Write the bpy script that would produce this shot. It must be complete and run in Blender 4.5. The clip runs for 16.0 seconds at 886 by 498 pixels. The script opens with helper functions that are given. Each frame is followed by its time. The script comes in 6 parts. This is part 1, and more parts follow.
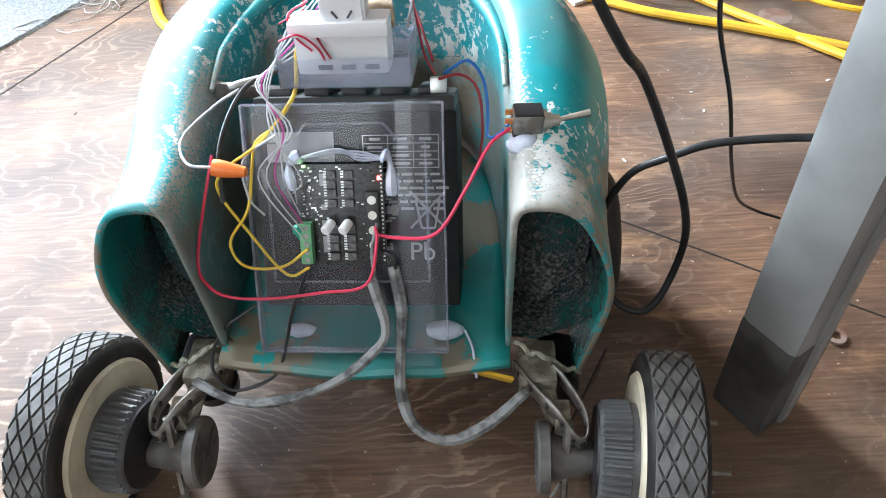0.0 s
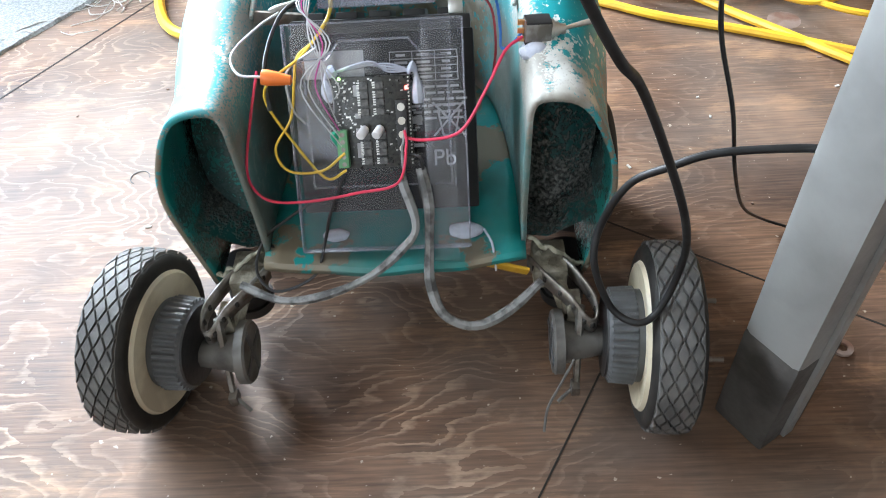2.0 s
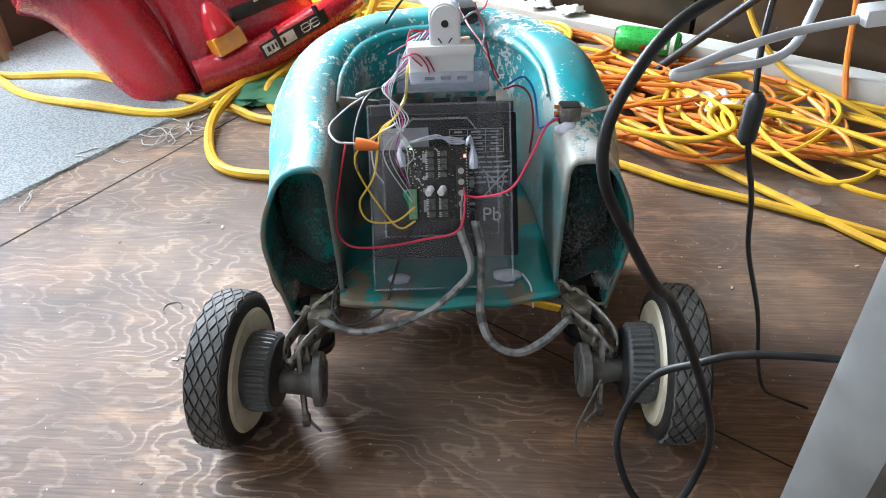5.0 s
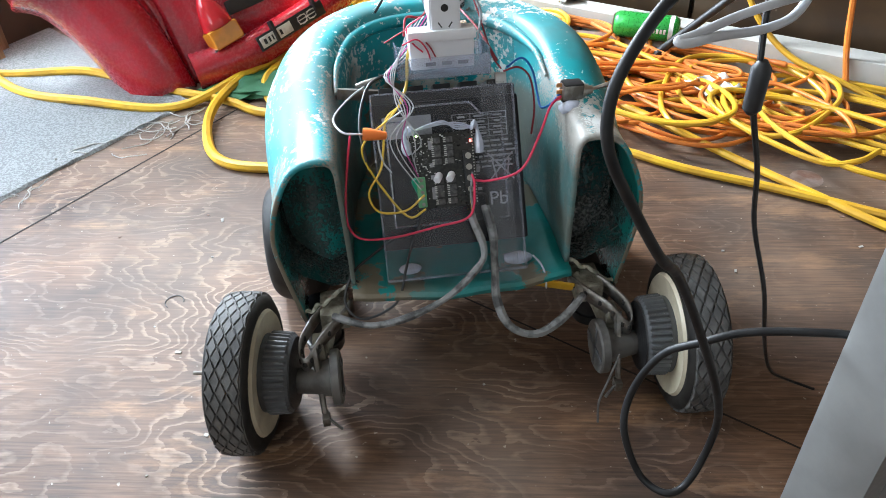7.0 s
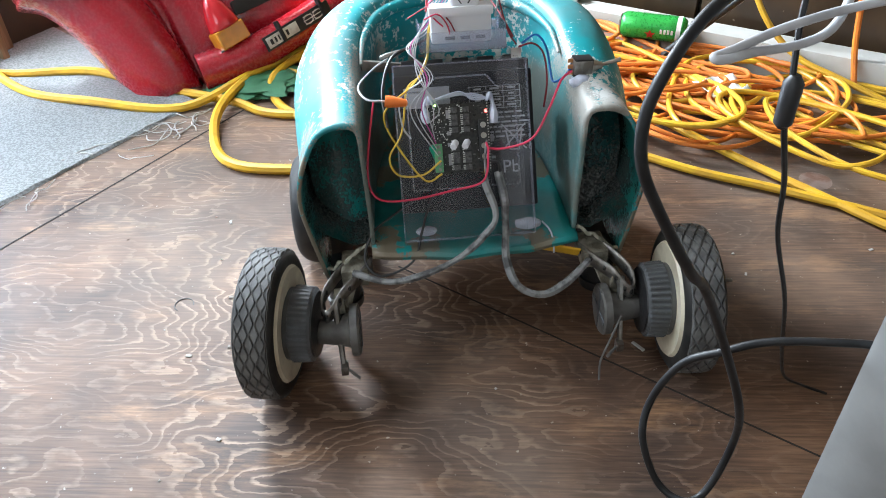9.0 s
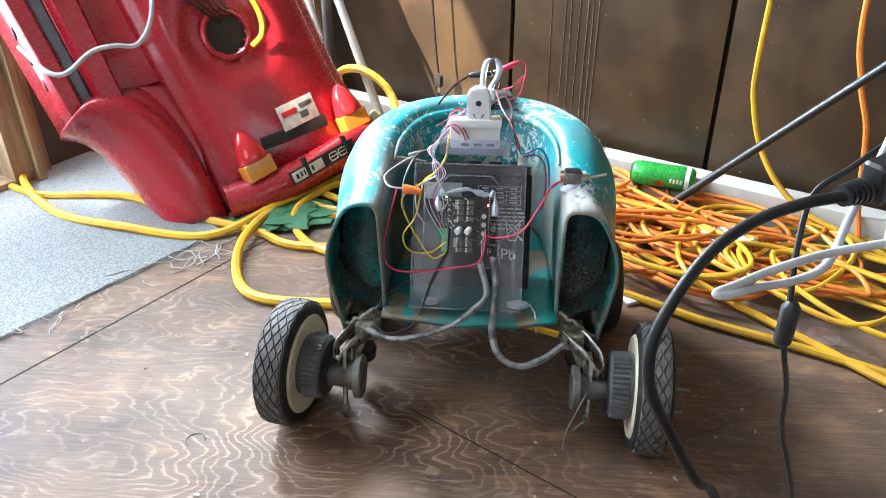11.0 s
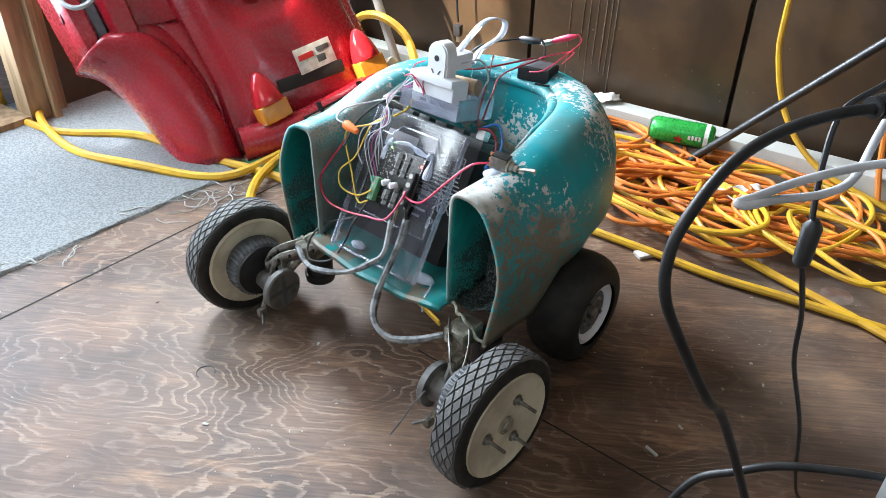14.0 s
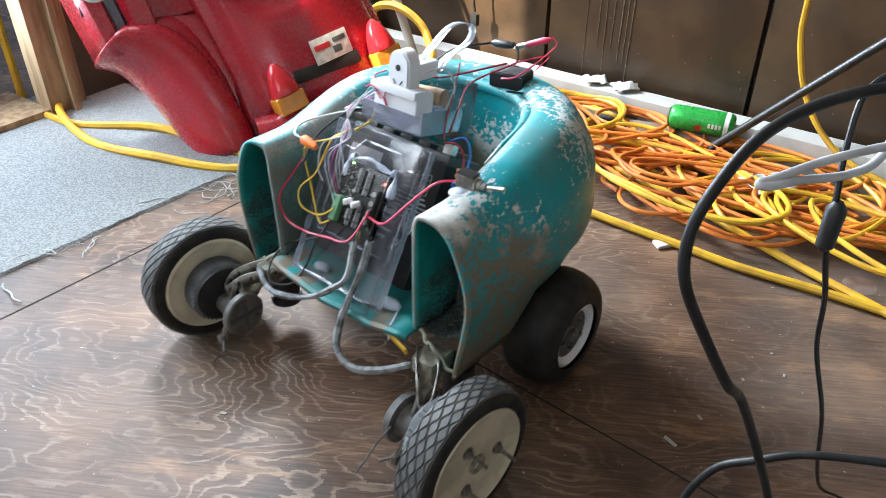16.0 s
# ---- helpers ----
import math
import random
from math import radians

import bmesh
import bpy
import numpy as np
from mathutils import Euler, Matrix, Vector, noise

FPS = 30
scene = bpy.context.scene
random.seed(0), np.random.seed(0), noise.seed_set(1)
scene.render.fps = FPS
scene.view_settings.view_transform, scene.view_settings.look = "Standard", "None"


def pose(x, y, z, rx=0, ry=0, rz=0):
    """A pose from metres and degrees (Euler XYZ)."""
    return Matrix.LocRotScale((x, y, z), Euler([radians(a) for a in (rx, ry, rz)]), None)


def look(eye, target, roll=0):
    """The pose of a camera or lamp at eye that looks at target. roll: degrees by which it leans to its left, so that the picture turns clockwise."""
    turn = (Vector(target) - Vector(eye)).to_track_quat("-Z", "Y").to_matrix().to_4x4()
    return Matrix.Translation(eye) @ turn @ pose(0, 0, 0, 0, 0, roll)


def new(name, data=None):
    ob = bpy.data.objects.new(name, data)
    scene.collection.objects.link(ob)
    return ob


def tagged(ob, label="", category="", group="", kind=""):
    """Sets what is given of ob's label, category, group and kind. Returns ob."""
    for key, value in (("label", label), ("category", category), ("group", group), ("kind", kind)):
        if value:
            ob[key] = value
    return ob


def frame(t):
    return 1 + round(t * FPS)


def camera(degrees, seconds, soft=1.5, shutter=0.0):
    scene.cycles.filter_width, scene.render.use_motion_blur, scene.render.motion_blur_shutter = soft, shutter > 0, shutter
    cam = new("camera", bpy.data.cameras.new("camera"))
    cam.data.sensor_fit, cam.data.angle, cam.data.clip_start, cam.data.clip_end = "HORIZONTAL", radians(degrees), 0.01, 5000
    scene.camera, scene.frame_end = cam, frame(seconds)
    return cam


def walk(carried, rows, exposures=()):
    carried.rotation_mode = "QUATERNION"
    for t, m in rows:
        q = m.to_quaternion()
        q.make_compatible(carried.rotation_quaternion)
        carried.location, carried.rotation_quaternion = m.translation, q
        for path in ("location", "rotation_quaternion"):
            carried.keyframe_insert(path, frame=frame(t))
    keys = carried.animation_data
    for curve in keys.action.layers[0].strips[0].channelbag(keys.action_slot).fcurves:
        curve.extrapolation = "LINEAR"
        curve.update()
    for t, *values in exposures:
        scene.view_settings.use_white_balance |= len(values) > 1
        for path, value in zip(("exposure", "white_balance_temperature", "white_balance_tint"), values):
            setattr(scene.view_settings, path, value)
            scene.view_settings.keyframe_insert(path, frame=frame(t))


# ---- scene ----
cam = camera(60.0, 16.0, soft=0.85, shutter=0.35)
PATH = [
    (0, (0.031, -0.019, 0.634), (-0.014, 1.336, -0.836), -4.4),
    (0.5, (0.04, -0.012, 0.63), (-0.015, 1.337, -0.846), -4.5),
    (1, (0.036, -0.011, 0.635), (-0.026, 1.338, -0.841), -4.5),
    (1.5, (0.04, -0.008, 0.631), (-0.032, 1.346, -0.839), -4.8),
    (2, (0.041, -0.008, 0.631), (-0.029, 1.349, -0.837), -4.8),
    (2.5, (0.026, 0.004, 0.673), (-0.037, 1.494, -0.66), -1.2),
    (3, (0.024, 0.005, 0.677), (-0.047, 1.55, -0.591), -0.2),
    (3.5, (0.026, 0.002, 0.678), (-0.05, 1.562, -0.572), -0.2),
    (4, (0.028, 0.005, 0.677), (-0.061, 1.574, -0.559), -0.4),
    (6.5, (0.03, 0.007, 0.67), (-0.076, 1.563, -0.583), -2.3),
    (7, (0.028, 0.005, 0.666), (-0.077, 1.561, -0.587), -2.4),
    (7.5, (0.028, 0.006, 0.67), (-0.08, 1.554, -0.593), -2.6),
    (8, (0.03, 0.006, 0.671), (-0.081, 1.55, -0.595), -2.7),
    (10.3, (-0.012, 0.019, 0.685), (-0.103, 1.626, -0.503), -1.5),
    (10.5, (0.006, 0.018, 0.707), (-0.12, 1.66, -0.427), -1.4),
    (11, (0.008, 0.016, 0.726), (-0.124, 1.728, -0.3), -0.4),
    (11.5, (0.011, 0.013, 0.726), (-0.121, 1.734, -0.283), 0.3),
    (12, (0.014, 0.014, 0.728), (-0.121, 1.742, -0.269), 0.3),
    (12.5, (0.012, 0.014, 0.721), (-0.121, 1.746, -0.269), 0.2),
    (13, (0.011, 0.007, 0.695), (-0.124, 1.695, -0.369), 0.2),
    (13.5, (0.006, 0.005, 0.697), (-0.135, 1.666, -0.41), 0.9),
    (14, (0.007, 0.004, 0.699), (-0.15, 1.664, -0.405), 1.1),
    (14.5, (0.007, 0.005, 0.701), (-0.16, 1.665, -0.403), 0.9),
    (15, (0.008, 0.004, 0.697), (-0.17, 1.663, -0.407), 0.6),
    (15.5, (0.008, 0.006, 0.695), (-0.179, 1.657, -0.418), 0.4),
    (16, (0.008, 0.005, 0.693), (-0.193, 1.65, -0.427), 0.1),
]
walk(cam, [(t, look(eye, target, roll)) for t, eye, target, roll in PATH],
     exposures=[(0.0, 2.72), (2.1, 2.72), (2.7, 2.25), (4.0, 2.1), (8.2, 2.1), (10.5, 2.2), (13.0, 2.25), (13.4, 1.92), (16.0, 1.92)])

# ---- light ----
world = bpy.data.worlds.new("sky_world")
scene.world = world
world.use_nodes = True
wn = world.node_tree.nodes
sky = wn.new("ShaderNodeTexSky")
sky.sky_type = "NISHITA"
sky.sun_disc = False
sky.sun_elevation, sky.sun_rotation = radians(30.9), radians(-131)
world.node_tree.links.new(sky.outputs[0], wn["Background"].inputs[0])
wn["Background"].inputs[1].default_value = 0.05

sun = new("sun", bpy.data.lights.new("sun", "SUN"))
sun.data.energy, sun.data.angle, sun.data.color = 5.0, radians(0.6), (1.0, 0.9, 0.76)
sun.matrix_world = look((-1.26, -1.10, 1.0), (0, 0, 0))

# skylight in the west window and in the doorway; the lamps in the unseen side window and the south window behind the
# camera are added fill
west_light = new("west_window_skylight", bpy.data.lights.new("west_window_skylight", "AREA"))
west_light.data.shape, west_light.data.size, west_light.data.size_y = "RECTANGLE", 0.40, 0.62
west_light.data.energy, west_light.data.color = 27.0, (0.80, 0.90, 1.0)
west_light.matrix_world = look((-0.858, 1.858, 1.06), (0.017, 1.374, 0.86))
door_light = new("doorway_skylight", bpy.data.lights.new("doorway_skylight", "AREA"))
door_light.data.shape, door_light.data.size, door_light.data.size_y = "RECTANGLE", 0.48, 1.8
door_light.data.energy, door_light.data.color = 13.0, (0.68, 0.83, 1.0)
door_light.matrix_world = look((-1.215, 1.213, 1.05), (-0.34, 0.729, 1.0))
# lamp in an unseen opening, added to lift the robot's front and floor
side_light = new("unseen_side_skylight", bpy.data.lights.new("unseen_side_skylight", "AREA"))
side_light.data.shape, side_light.data.size, side_light.data.size_y = "RECTANGLE", 0.94, 0.54
side_light.data.energy, side_light.data.color = 9.0, (0.80, 0.90, 1.0)
side_light.matrix_world = look((-1.620, 0.479, 1.415), (-0.745, -0.005, 1.1))
# front fill; no window is known behind the camera
south_light = new("south_fill_light", bpy.data.lights.new("south_fill_light", "AREA"))
south_light.data.shape, south_light.data.size, south_light.data.size_y = "RECTANGLE", 1.1, 1.0
south_light.data.energy, south_light.data.color = 2.6, (0.82, 0.92, 1.0)
south_light.matrix_world = look((-0.91, -1.443, 1.5), (-0.425, -0.563, 1.35))


# ---- materials ----
def mat(name, color, rough=0.5, metal=0.0, second=None, scale=40.0, amount=0.5, bump=0.0, bump_scale=200.0,
        coat=0.0, alpha=1.0, spread=(0.42, 0.58), detail=6.0, tint=0.0, stretch=(1, 1, 1)):
    """A noise-varied surface: base colour, a second colour in patches, fine relief."""
    m = bpy.data.materials.new(name)
    m.use_nodes = True
    nt = m.node_tree
    n, l = nt.nodes, nt.links
    b = n["Principled BSDF"]
    b.inputs["Roughness"].default_value = rough
    b.inputs["Metallic"].default_value = metal
    b.inputs["Coat Weight"].default_value = coat
    b.inputs["Alpha"].default_value = alpha
    tc = n.new("ShaderNodeTexCoord")
    mp = n.new("ShaderNodeMapping")
    mp.inputs["Scale"].default_value = stretch
    l.new(tc.outputs["Object"], mp.inputs[0])
    noise_a = n.new("ShaderNodeTexNoise")
    noise_a.inputs["Scale"].default_value = scale
    noise_a.inputs["Detail"].default_value = detail
    l.new(mp.outputs[0], noise_a.inputs["Vector"])
    ramp = n.new("ShaderNodeValToRGB")
    ramp.color_ramp.elements[0].position, ramp.color_ramp.elements[1].position = spread
    second = second or tuple(c * 0.72 for c in color)
    ramp.color_ramp.elements[0].color = (*color, 1)
    ramp.color_ramp.elements[1].color = (*[c + (s - c) * amount for c, s in zip(color, second)], 1)
    l.new(noise_a.outputs[0], ramp.inputs[0])
    out = ramp.outputs[0]
    if tint:
        info = n.new("ShaderNodeObjectInfo")
        hsv = n.new("ShaderNodeHueSaturation")
        mr = n.new("ShaderNodeMapRange")
        mr.inputs["To Min"].default_value, mr.inputs["To Max"].default_value = 1 - tint, 1 + tint
        l.new(info.outputs["Random"], mr.inputs[0])
        l.new(mr.outputs[0], hsv.inputs["Value"])
        l.new(out, hsv.inputs["Color"])
        out = hsv.outputs[0]
    l.new(out, b.inputs["Base Color"])
    fine = n.new("ShaderNodeTexNoise")
    fine.inputs["Scale"].default_value, fine.inputs["Detail"].default_value = bump_scale, 4
    l.new(mp.outputs[0], fine.inputs["Vector"])
    rr = n.new("ShaderNodeMapRange")
    rr.inputs["To Min"].default_value, rr.inputs["To Max"].default_value = max(0.02, rough - 0.1), min(1, rough + 0.12)
    l.new(fine.outputs[0], rr.inputs[0])
    l.new(rr.outputs[0], b.inputs["Roughness"])
    if bump:
        bp = n.new("ShaderNodeBump")
        bp.inputs["Strength"].default_value, bp.inputs["Distance"].default_value = bump, 0.002
        l.new(fine.outputs[0], bp.inputs["Height"])
        l.new(bp.outputs[0], b.inputs["Normal"])
    return m


def plywood():
    """Worn dark-stained plywood: swirling pale grain, stains, scratches."""
    m = mat("plywood_floor", (0.12, 0.085, 0.062), 0.42)
    nt = m.node_tree
    n, l = nt.nodes, nt.links
    b = n["Principled BSDF"]
    tc = n.new("ShaderNodeTexCoord")
    mp = n.new("ShaderNodeMapping")
    mp.inputs["Rotation"].default_value = (0, 0, radians(33))
    mp.inputs["Scale"].default_value = (0.85, 1.75, 1)
    l.new(tc.outputs["Object"], mp.inputs[0])
    warp = n.new("ShaderNodeTexNoise")
    warp.inputs["Scale"].default_value, warp.inputs["Detail"].default_value = 2.2, 3
    l.new(mp.outputs[0], warp.inputs["Vector"])
    mul = n.new("ShaderNodeMath")
    mul.operation = "MULTIPLY"
    mul.inputs[1].default_value = 45
    l.new(warp.outputs[0], mul.inputs[0])
    jit = n.new("ShaderNodeTexNoise")
    jit.inputs["Scale"].default_value, jit.inputs["Detail"].default_value = 30, 5
    l.new(mp.outputs[0], jit.inputs["Vector"])
    addj = n.new("ShaderNodeMath")
    addj.operation = "MULTIPLY_ADD"
    addj.inputs[1].default_value = 1.9
    l.new(jit.outputs[0], addj.inputs[0])
    l.new(mul.outputs[0], addj.inputs[2])
    frac = n.new("ShaderNodeMath")
    frac.operation = "FRACT"
    l.new(addj.outputs[0], frac.inputs[0])
    grain = n.new("ShaderNodeValToRGB")
    e = grain.color_ramp.elements
    e[0].position, e[0].color = 0.0, (0.8, 0.8, 0.8, 1)
    e[1].position, e[1].color = 1.0, (0.0, 0.0, 0.0, 1)
    x = e.new(0.12)
    x.color = (0.9, 0.9, 0.9, 1)
    x = e.new(0.34)
    x.color = (0.0, 0.0, 0.0, 1)
    l.new(frac.outputs[0], grain.inputs[0])
    mask = n.new("ShaderNodeTexNoise")
    mask.inputs["Scale"].default_value, mask.inputs["Detail"].default_value = 5.0, 8
    l.new(tc.outputs["Object"], mask.inputs["Vector"])
    mr = n.new("ShaderNodeMapRange")
    mr.inputs["From Min"].default_value, mr.inputs["From Max"].default_value = 0.38, 0.72
    l.new(mask.outputs[0], mr.inputs[0])
    gm = n.new("ShaderNodeMath")
    gm.operation = "MULTIPLY"
    l.new(grain.outputs[0], gm.inputs[0])
    place = n.new("ShaderNodeSeparateXYZ")
    l.new(tc.outputs["Object"], place.inputs[0])
    quiet = n.new("ShaderNodeMapRange")
    quiet.inputs["From Min"].default_value, quiet.inputs["From Max"].default_value = 0.02, 0.32
    quiet.inputs["To Min"].default_value, quiet.inputs["To Max"].default_value = 1.0, 0.22
    l.new(place.outputs["X"], quiet.inputs[0])
    calm = n.new("ShaderNodeMath")
    calm.operation = "MULTIPLY"
    l.new(mr.outputs[0], calm.inputs[0])
    l.new(quiet.outputs[0], calm.inputs[1])
    l.new(calm.outputs[0], gm.inputs[1])
    base = n["Color Ramp"]
    base.color_ramp.elements[0].color = (0.175, 0.095, 0.055, 1)
    base.color_ramp.elements[1].color = (0.066, 0.039, 0.027, 1)
    base.color_ramp.elements[0].position, base.color_ramp.elements[1].position = 0.3, 0.6
    n["Noise Texture"].inputs["Scale"].default_value = 7
    mix = n.new("ShaderNodeMixRGB")
    mix.inputs["Color2"].default_value = (0.36, 0.25, 0.175, 1)
    l.new(gm.outputs[0], mix.inputs["Fac"])
    l.new(base.outputs[0], mix.inputs["Color1"])
    # fine fibres along the grain
    mp2 = n.new("ShaderNodeMapping")
    mp2.inputs["Rotation"].default_value = (0, 0, radians(33))
    mp2.inputs["Scale"].default_value = (16, 300, 1)
    l.new(tc.outputs["Object"], mp2.inputs[0])
    fib = n.new("ShaderNodeTexNoise")
    fib.inputs["Scale"].default_value, fib.inputs["Detail"].default_value = 1.0, 3
    l.new(mp2.outputs[0], fib.inputs["Vector"])
    fr = n.new("ShaderNodeMapRange")
    fr.inputs["To Min"].default_value, fr.inputs["To Max"].default_value = 0.1, 1.9
    l.new(fib.outputs[0], fr.inputs[0])
    mm = n.new("ShaderNodeMixRGB")
    mm.blend_type, mm.inputs["Fac"].default_value = "MULTIPLY", 1.0
    # tan patches where the stain has worn off
    mp3 = n.new("ShaderNodeMapping")
    mp3.inputs["Rotation"].default_value = (0, 0, radians(33))
    mp3.inputs["Scale"].default_value = (5, 17, 1)
    l.new(tc.outputs["Object"], mp3.inputs[0])
    worn = n.new("ShaderNodeTexNoise")
    worn.inputs["Scale"].default_value, worn.inputs["Detail"].default_value = 1.0, 9
    worn.inputs["Roughness"].default_value = 0.7
    l.new(mp3.outputs[0], worn.inputs["Vector"])
    wr = n.new("ShaderNodeMapRange")
    wr.inputs["From Min"].default_value, wr.inputs["From Max"].default_value = 0.55, 0.7
    wr.inputs["To Max"].default_value = 0.75
    l.new(worn.outputs[0], wr.inputs[0])
    mw = n.new("ShaderNodeMixRGB")
    mw.inputs["Color2"].default_value = (0.30, 0.165, 0.085, 1)
    l.new(wr.outputs[0], mw.inputs["Fac"])
    l.new(mix.outputs[0], mw.inputs["Color1"])
    # crumbs and paint specks
    sp = n.new("ShaderNodeTexNoise")
    sp.inputs["Scale"].default_value, sp.inputs["Detail"].default_value = 130, 2
    l.new(tc.outputs["Object"], sp.inputs["Vector"])
    sr = n.new("ShaderNodeMapRange")
    sr.inputs["From Min"].default_value, sr.inputs["From Max"].default_value = 0.71, 0.75
    sr.inputs["To Max"].default_value = 0.7
    l.new(sp.outputs[0], sr.inputs[0])
    ms = n.new("ShaderNodeMixRGB")
    ms.inputs["Color2"].default_value = (0.42, 0.36, 0.29, 1)
    l.new(sr.outputs[0], ms.inputs["Fac"])
    l.new(mw.outputs[0], ms.inputs["Color1"])
    l.new(ms.outputs[0], mm.inputs["Color1"])
    l.new(fr.outputs[0], mm.inputs["Color2"])
    # pale dust
    dust = n.new("ShaderNodeTexNoise")
    dust.inputs["Scale"].default_value, dust.inputs["Detail"].default_value = 3.0, 10
    l.new(tc.outputs["Object"], dust.inputs["Vector"])
    dr = n.new("ShaderNodeMapRange")
    dr.inputs["From Min"].default_value, dr.inputs["From Max"].default_value = 0.45, 0.8
    dr.inputs["To Max"].default_value = 0.45
    l.new(dust.outputs[0], dr.inputs[0])
    md = n.new("ShaderNodeMixRGB")
    md.inputs["Color2"].default_value = (0.34, 0.28, 0.23, 1)
    l.new(dr.outputs[0], md.inputs["Fac"])
    l.new(mm.outputs[0], md.inputs["Color1"])
    l.new(md.outputs[0], b.inputs["Base Color"])
    bp = n.new("ShaderNodeBump")
    bp.inputs["Strength"].default_value, bp.inputs["Distance"].default_value = 0.22, 0.0012
    hs = n.new("ShaderNodeMath")
    hs.operation = "ADD"
    l.new(fib.outputs[0], hs.inputs[0])
    l.new(gm.outputs[0], hs.inputs[1])
    l.new(hs.outputs[0], bp.inputs["Height"])
    l.new(bp.outputs[0], b.inputs["Normal"])
    rr = n.new("ShaderNodeMapRange")
    rr.inputs["To Min"].default_value, rr.inputs["To Max"].default_value = 0.46, 0.72
    l.new(dust.outputs[0], rr.inputs[0])
    l.new(rr.outputs[0], b.inputs["Roughness"])
    b.inputs["Specular IOR Level"].default_value = 0.36
    return m


def chipped_paint(name, paint, bare, low, flake_scale, cover, wear=0.0):
    """Teal paint chipped down to pale primer, in flakes that thicken towards worn zones, with dusty grime."""
    m = mat(name, paint, 0.5)
    nt = m.node_tree
    n, l = nt.nodes, nt.links
    b = n["Principled BSDF"]
    tc = n["Texture Coordinate"]
    big = n.new("ShaderNodeTexNoise")
    big.inputs["Scale"].default_value, big.inputs["Detail"].default_value = 9, 3
    l.new(tc.outputs["Object"], big.inputs["Vector"])
    fl = n.new("ShaderNodeTexNoise")
    fl.inputs["Scale"].default_value, fl.inputs["Detail"].default_value = flake_scale, 5
    fl.inputs["Roughness"].default_value = 0.6
    l.new(tc.outputs["Object"], fl.inputs["Vector"])
    a = n.new("ShaderNodeMath")
    a.operation = "MULTIPLY_ADD"
    a.inputs[1].default_value = 0.55
    l.new(big.outputs[0], a.inputs[0])
    chips = n.new("ShaderNodeTexNoise")
    chips.inputs["Scale"].default_value, chips.inputs["Detail"].default_value = flake_scale * 0.36, 7
    chips.inputs["Roughness"].default_value = 0.68
    l.new(tc.outputs["Object"], chips.inputs["Vector"])
    both = n.new("ShaderNodeMixRGB")
    both.inputs["Fac"].default_value = 0.45
    l.new(fl.outputs[0], both.inputs["Color1"])
    l.new(chips.outputs[0], both.inputs["Color2"])
    l.new(both.outputs[0], a.inputs[2])
    xyz = n.new("ShaderNodeSeparateXYZ")
    l.new(tc.outputs["Object"], xyz.inputs[0])
    flank = n.new("ShaderNodeMapRange")
    flank.inputs["From Min"].default_value, flank.inputs["From Max"].default_value = 0.285, 0.14
    flank.inputs["To Max"].default_value = wear
    l.new(xyz.outputs["Z"], flank.inputs[0])
    sawn = n.new("ShaderNodeMapRange")
    sawn.inputs["From Min"].default_value, sawn.inputs["From Max"].default_value = 0.10, -0.01
    sawn.inputs["To Max"].default_value = wear * 0.25
    l.new(xyz.outputs["Y"], sawn.inputs[0])
    # the inner wall of the tub keeps its paint but is stained
    def calc(op, p, q):
        k = n.new("ShaderNodeMath")
        k.operation = op
        for i, v in enumerate((p, q)):
            if isinstance(v, float):
                k.inputs[i].default_value = v
            else:
                l.new(v, k.inputs[i])
        return k.outputs[0]
    back = calc("MAXIMUM", calc("SUBTRACT", xyz.outputs["Y"], 0.085), 0.0)
    dist = calc("SQRT", calc("ADD", calc("MULTIPLY", xyz.outputs["X"], xyz.outputs["X"]), calc("MULTIPLY", back, back)), 0.0)
    outer = n.new("ShaderNodeMapRange")
    outer.inputs["From Min"].default_value, outer.inputs["From Max"].default_value = 0.132, 0.162
    l.new(dist, outer.inputs[0])
    aw = n.new("ShaderNodeMath")
    aw.operation = "ADD"
    l.new(calc("MULTIPLY", flank.outputs[0], outer.outputs[0]), aw.inputs[0])
    l.new(sawn.outputs[0], aw.inputs[1])
    aa = n.new("ShaderNodeMath")
    aa.operation = "ADD"
    l.new(a.outputs[0], aa.inputs[0])
    l.new(aw.outputs[0], aa.inputs[1])
    st = n.new("ShaderNodeMapRange")
    st.inputs["From Min"].default_value, st.inputs["From Max"].default_value = cover, cover + 0.02
    l.new(aa.outputs[0], st.inputs[0])
    gr = n.new("ShaderNodeTexNoise")
    gr.inputs["Scale"].default_value, gr.inputs["Detail"].default_value = 14, 9
    l.new(tc.outputs["Object"], gr.inputs["Vector"])
    mixb = n.new("ShaderNodeMixRGB")
    l.new(n["Color Ramp"].outputs[0], mixb.inputs["Color1"])
    pale = n.new("ShaderNodeValToRGB")
    pale.color_ramp.elements[0].color, pale.color_ramp.elements[1].color = (*bare, 1), (*low, 1)
    pale.color_ramp.elements[0].position, pale.color_ramp.elements[1].position = 0.42, 0.6
    tone = calc("ADD", calc("MULTIPLY", gr.outputs[0], 0.75), calc("MULTIPLY", aw.outputs[0], 4.0))
    l.new(tone, pale.inputs[0])
    l.new(pale.outputs[0], mixb.inputs["Color2"])
    if wear:
        low_in = n.new("ShaderNodeMapRange")
        low_in.inputs["From Min"].default_value, low_in.inputs["From Max"].default_value = 0.285, 0.25
        l.new(xyz.outputs["Z"], low_in.inputs[0])
        inside = calc("MULTIPLY", calc("SUBTRACT", 1.0, outer.outputs[0]), low_in.outputs[0])
        l.new(calc("MULTIPLY", st.outputs[0], calc("SUBTRACT", 1.0, calc("MULTIPLY", inside, 0.75))), mixb.inputs["Fac"])
    else:
        l.new(st.outputs[0], mixb.inputs["Fac"])
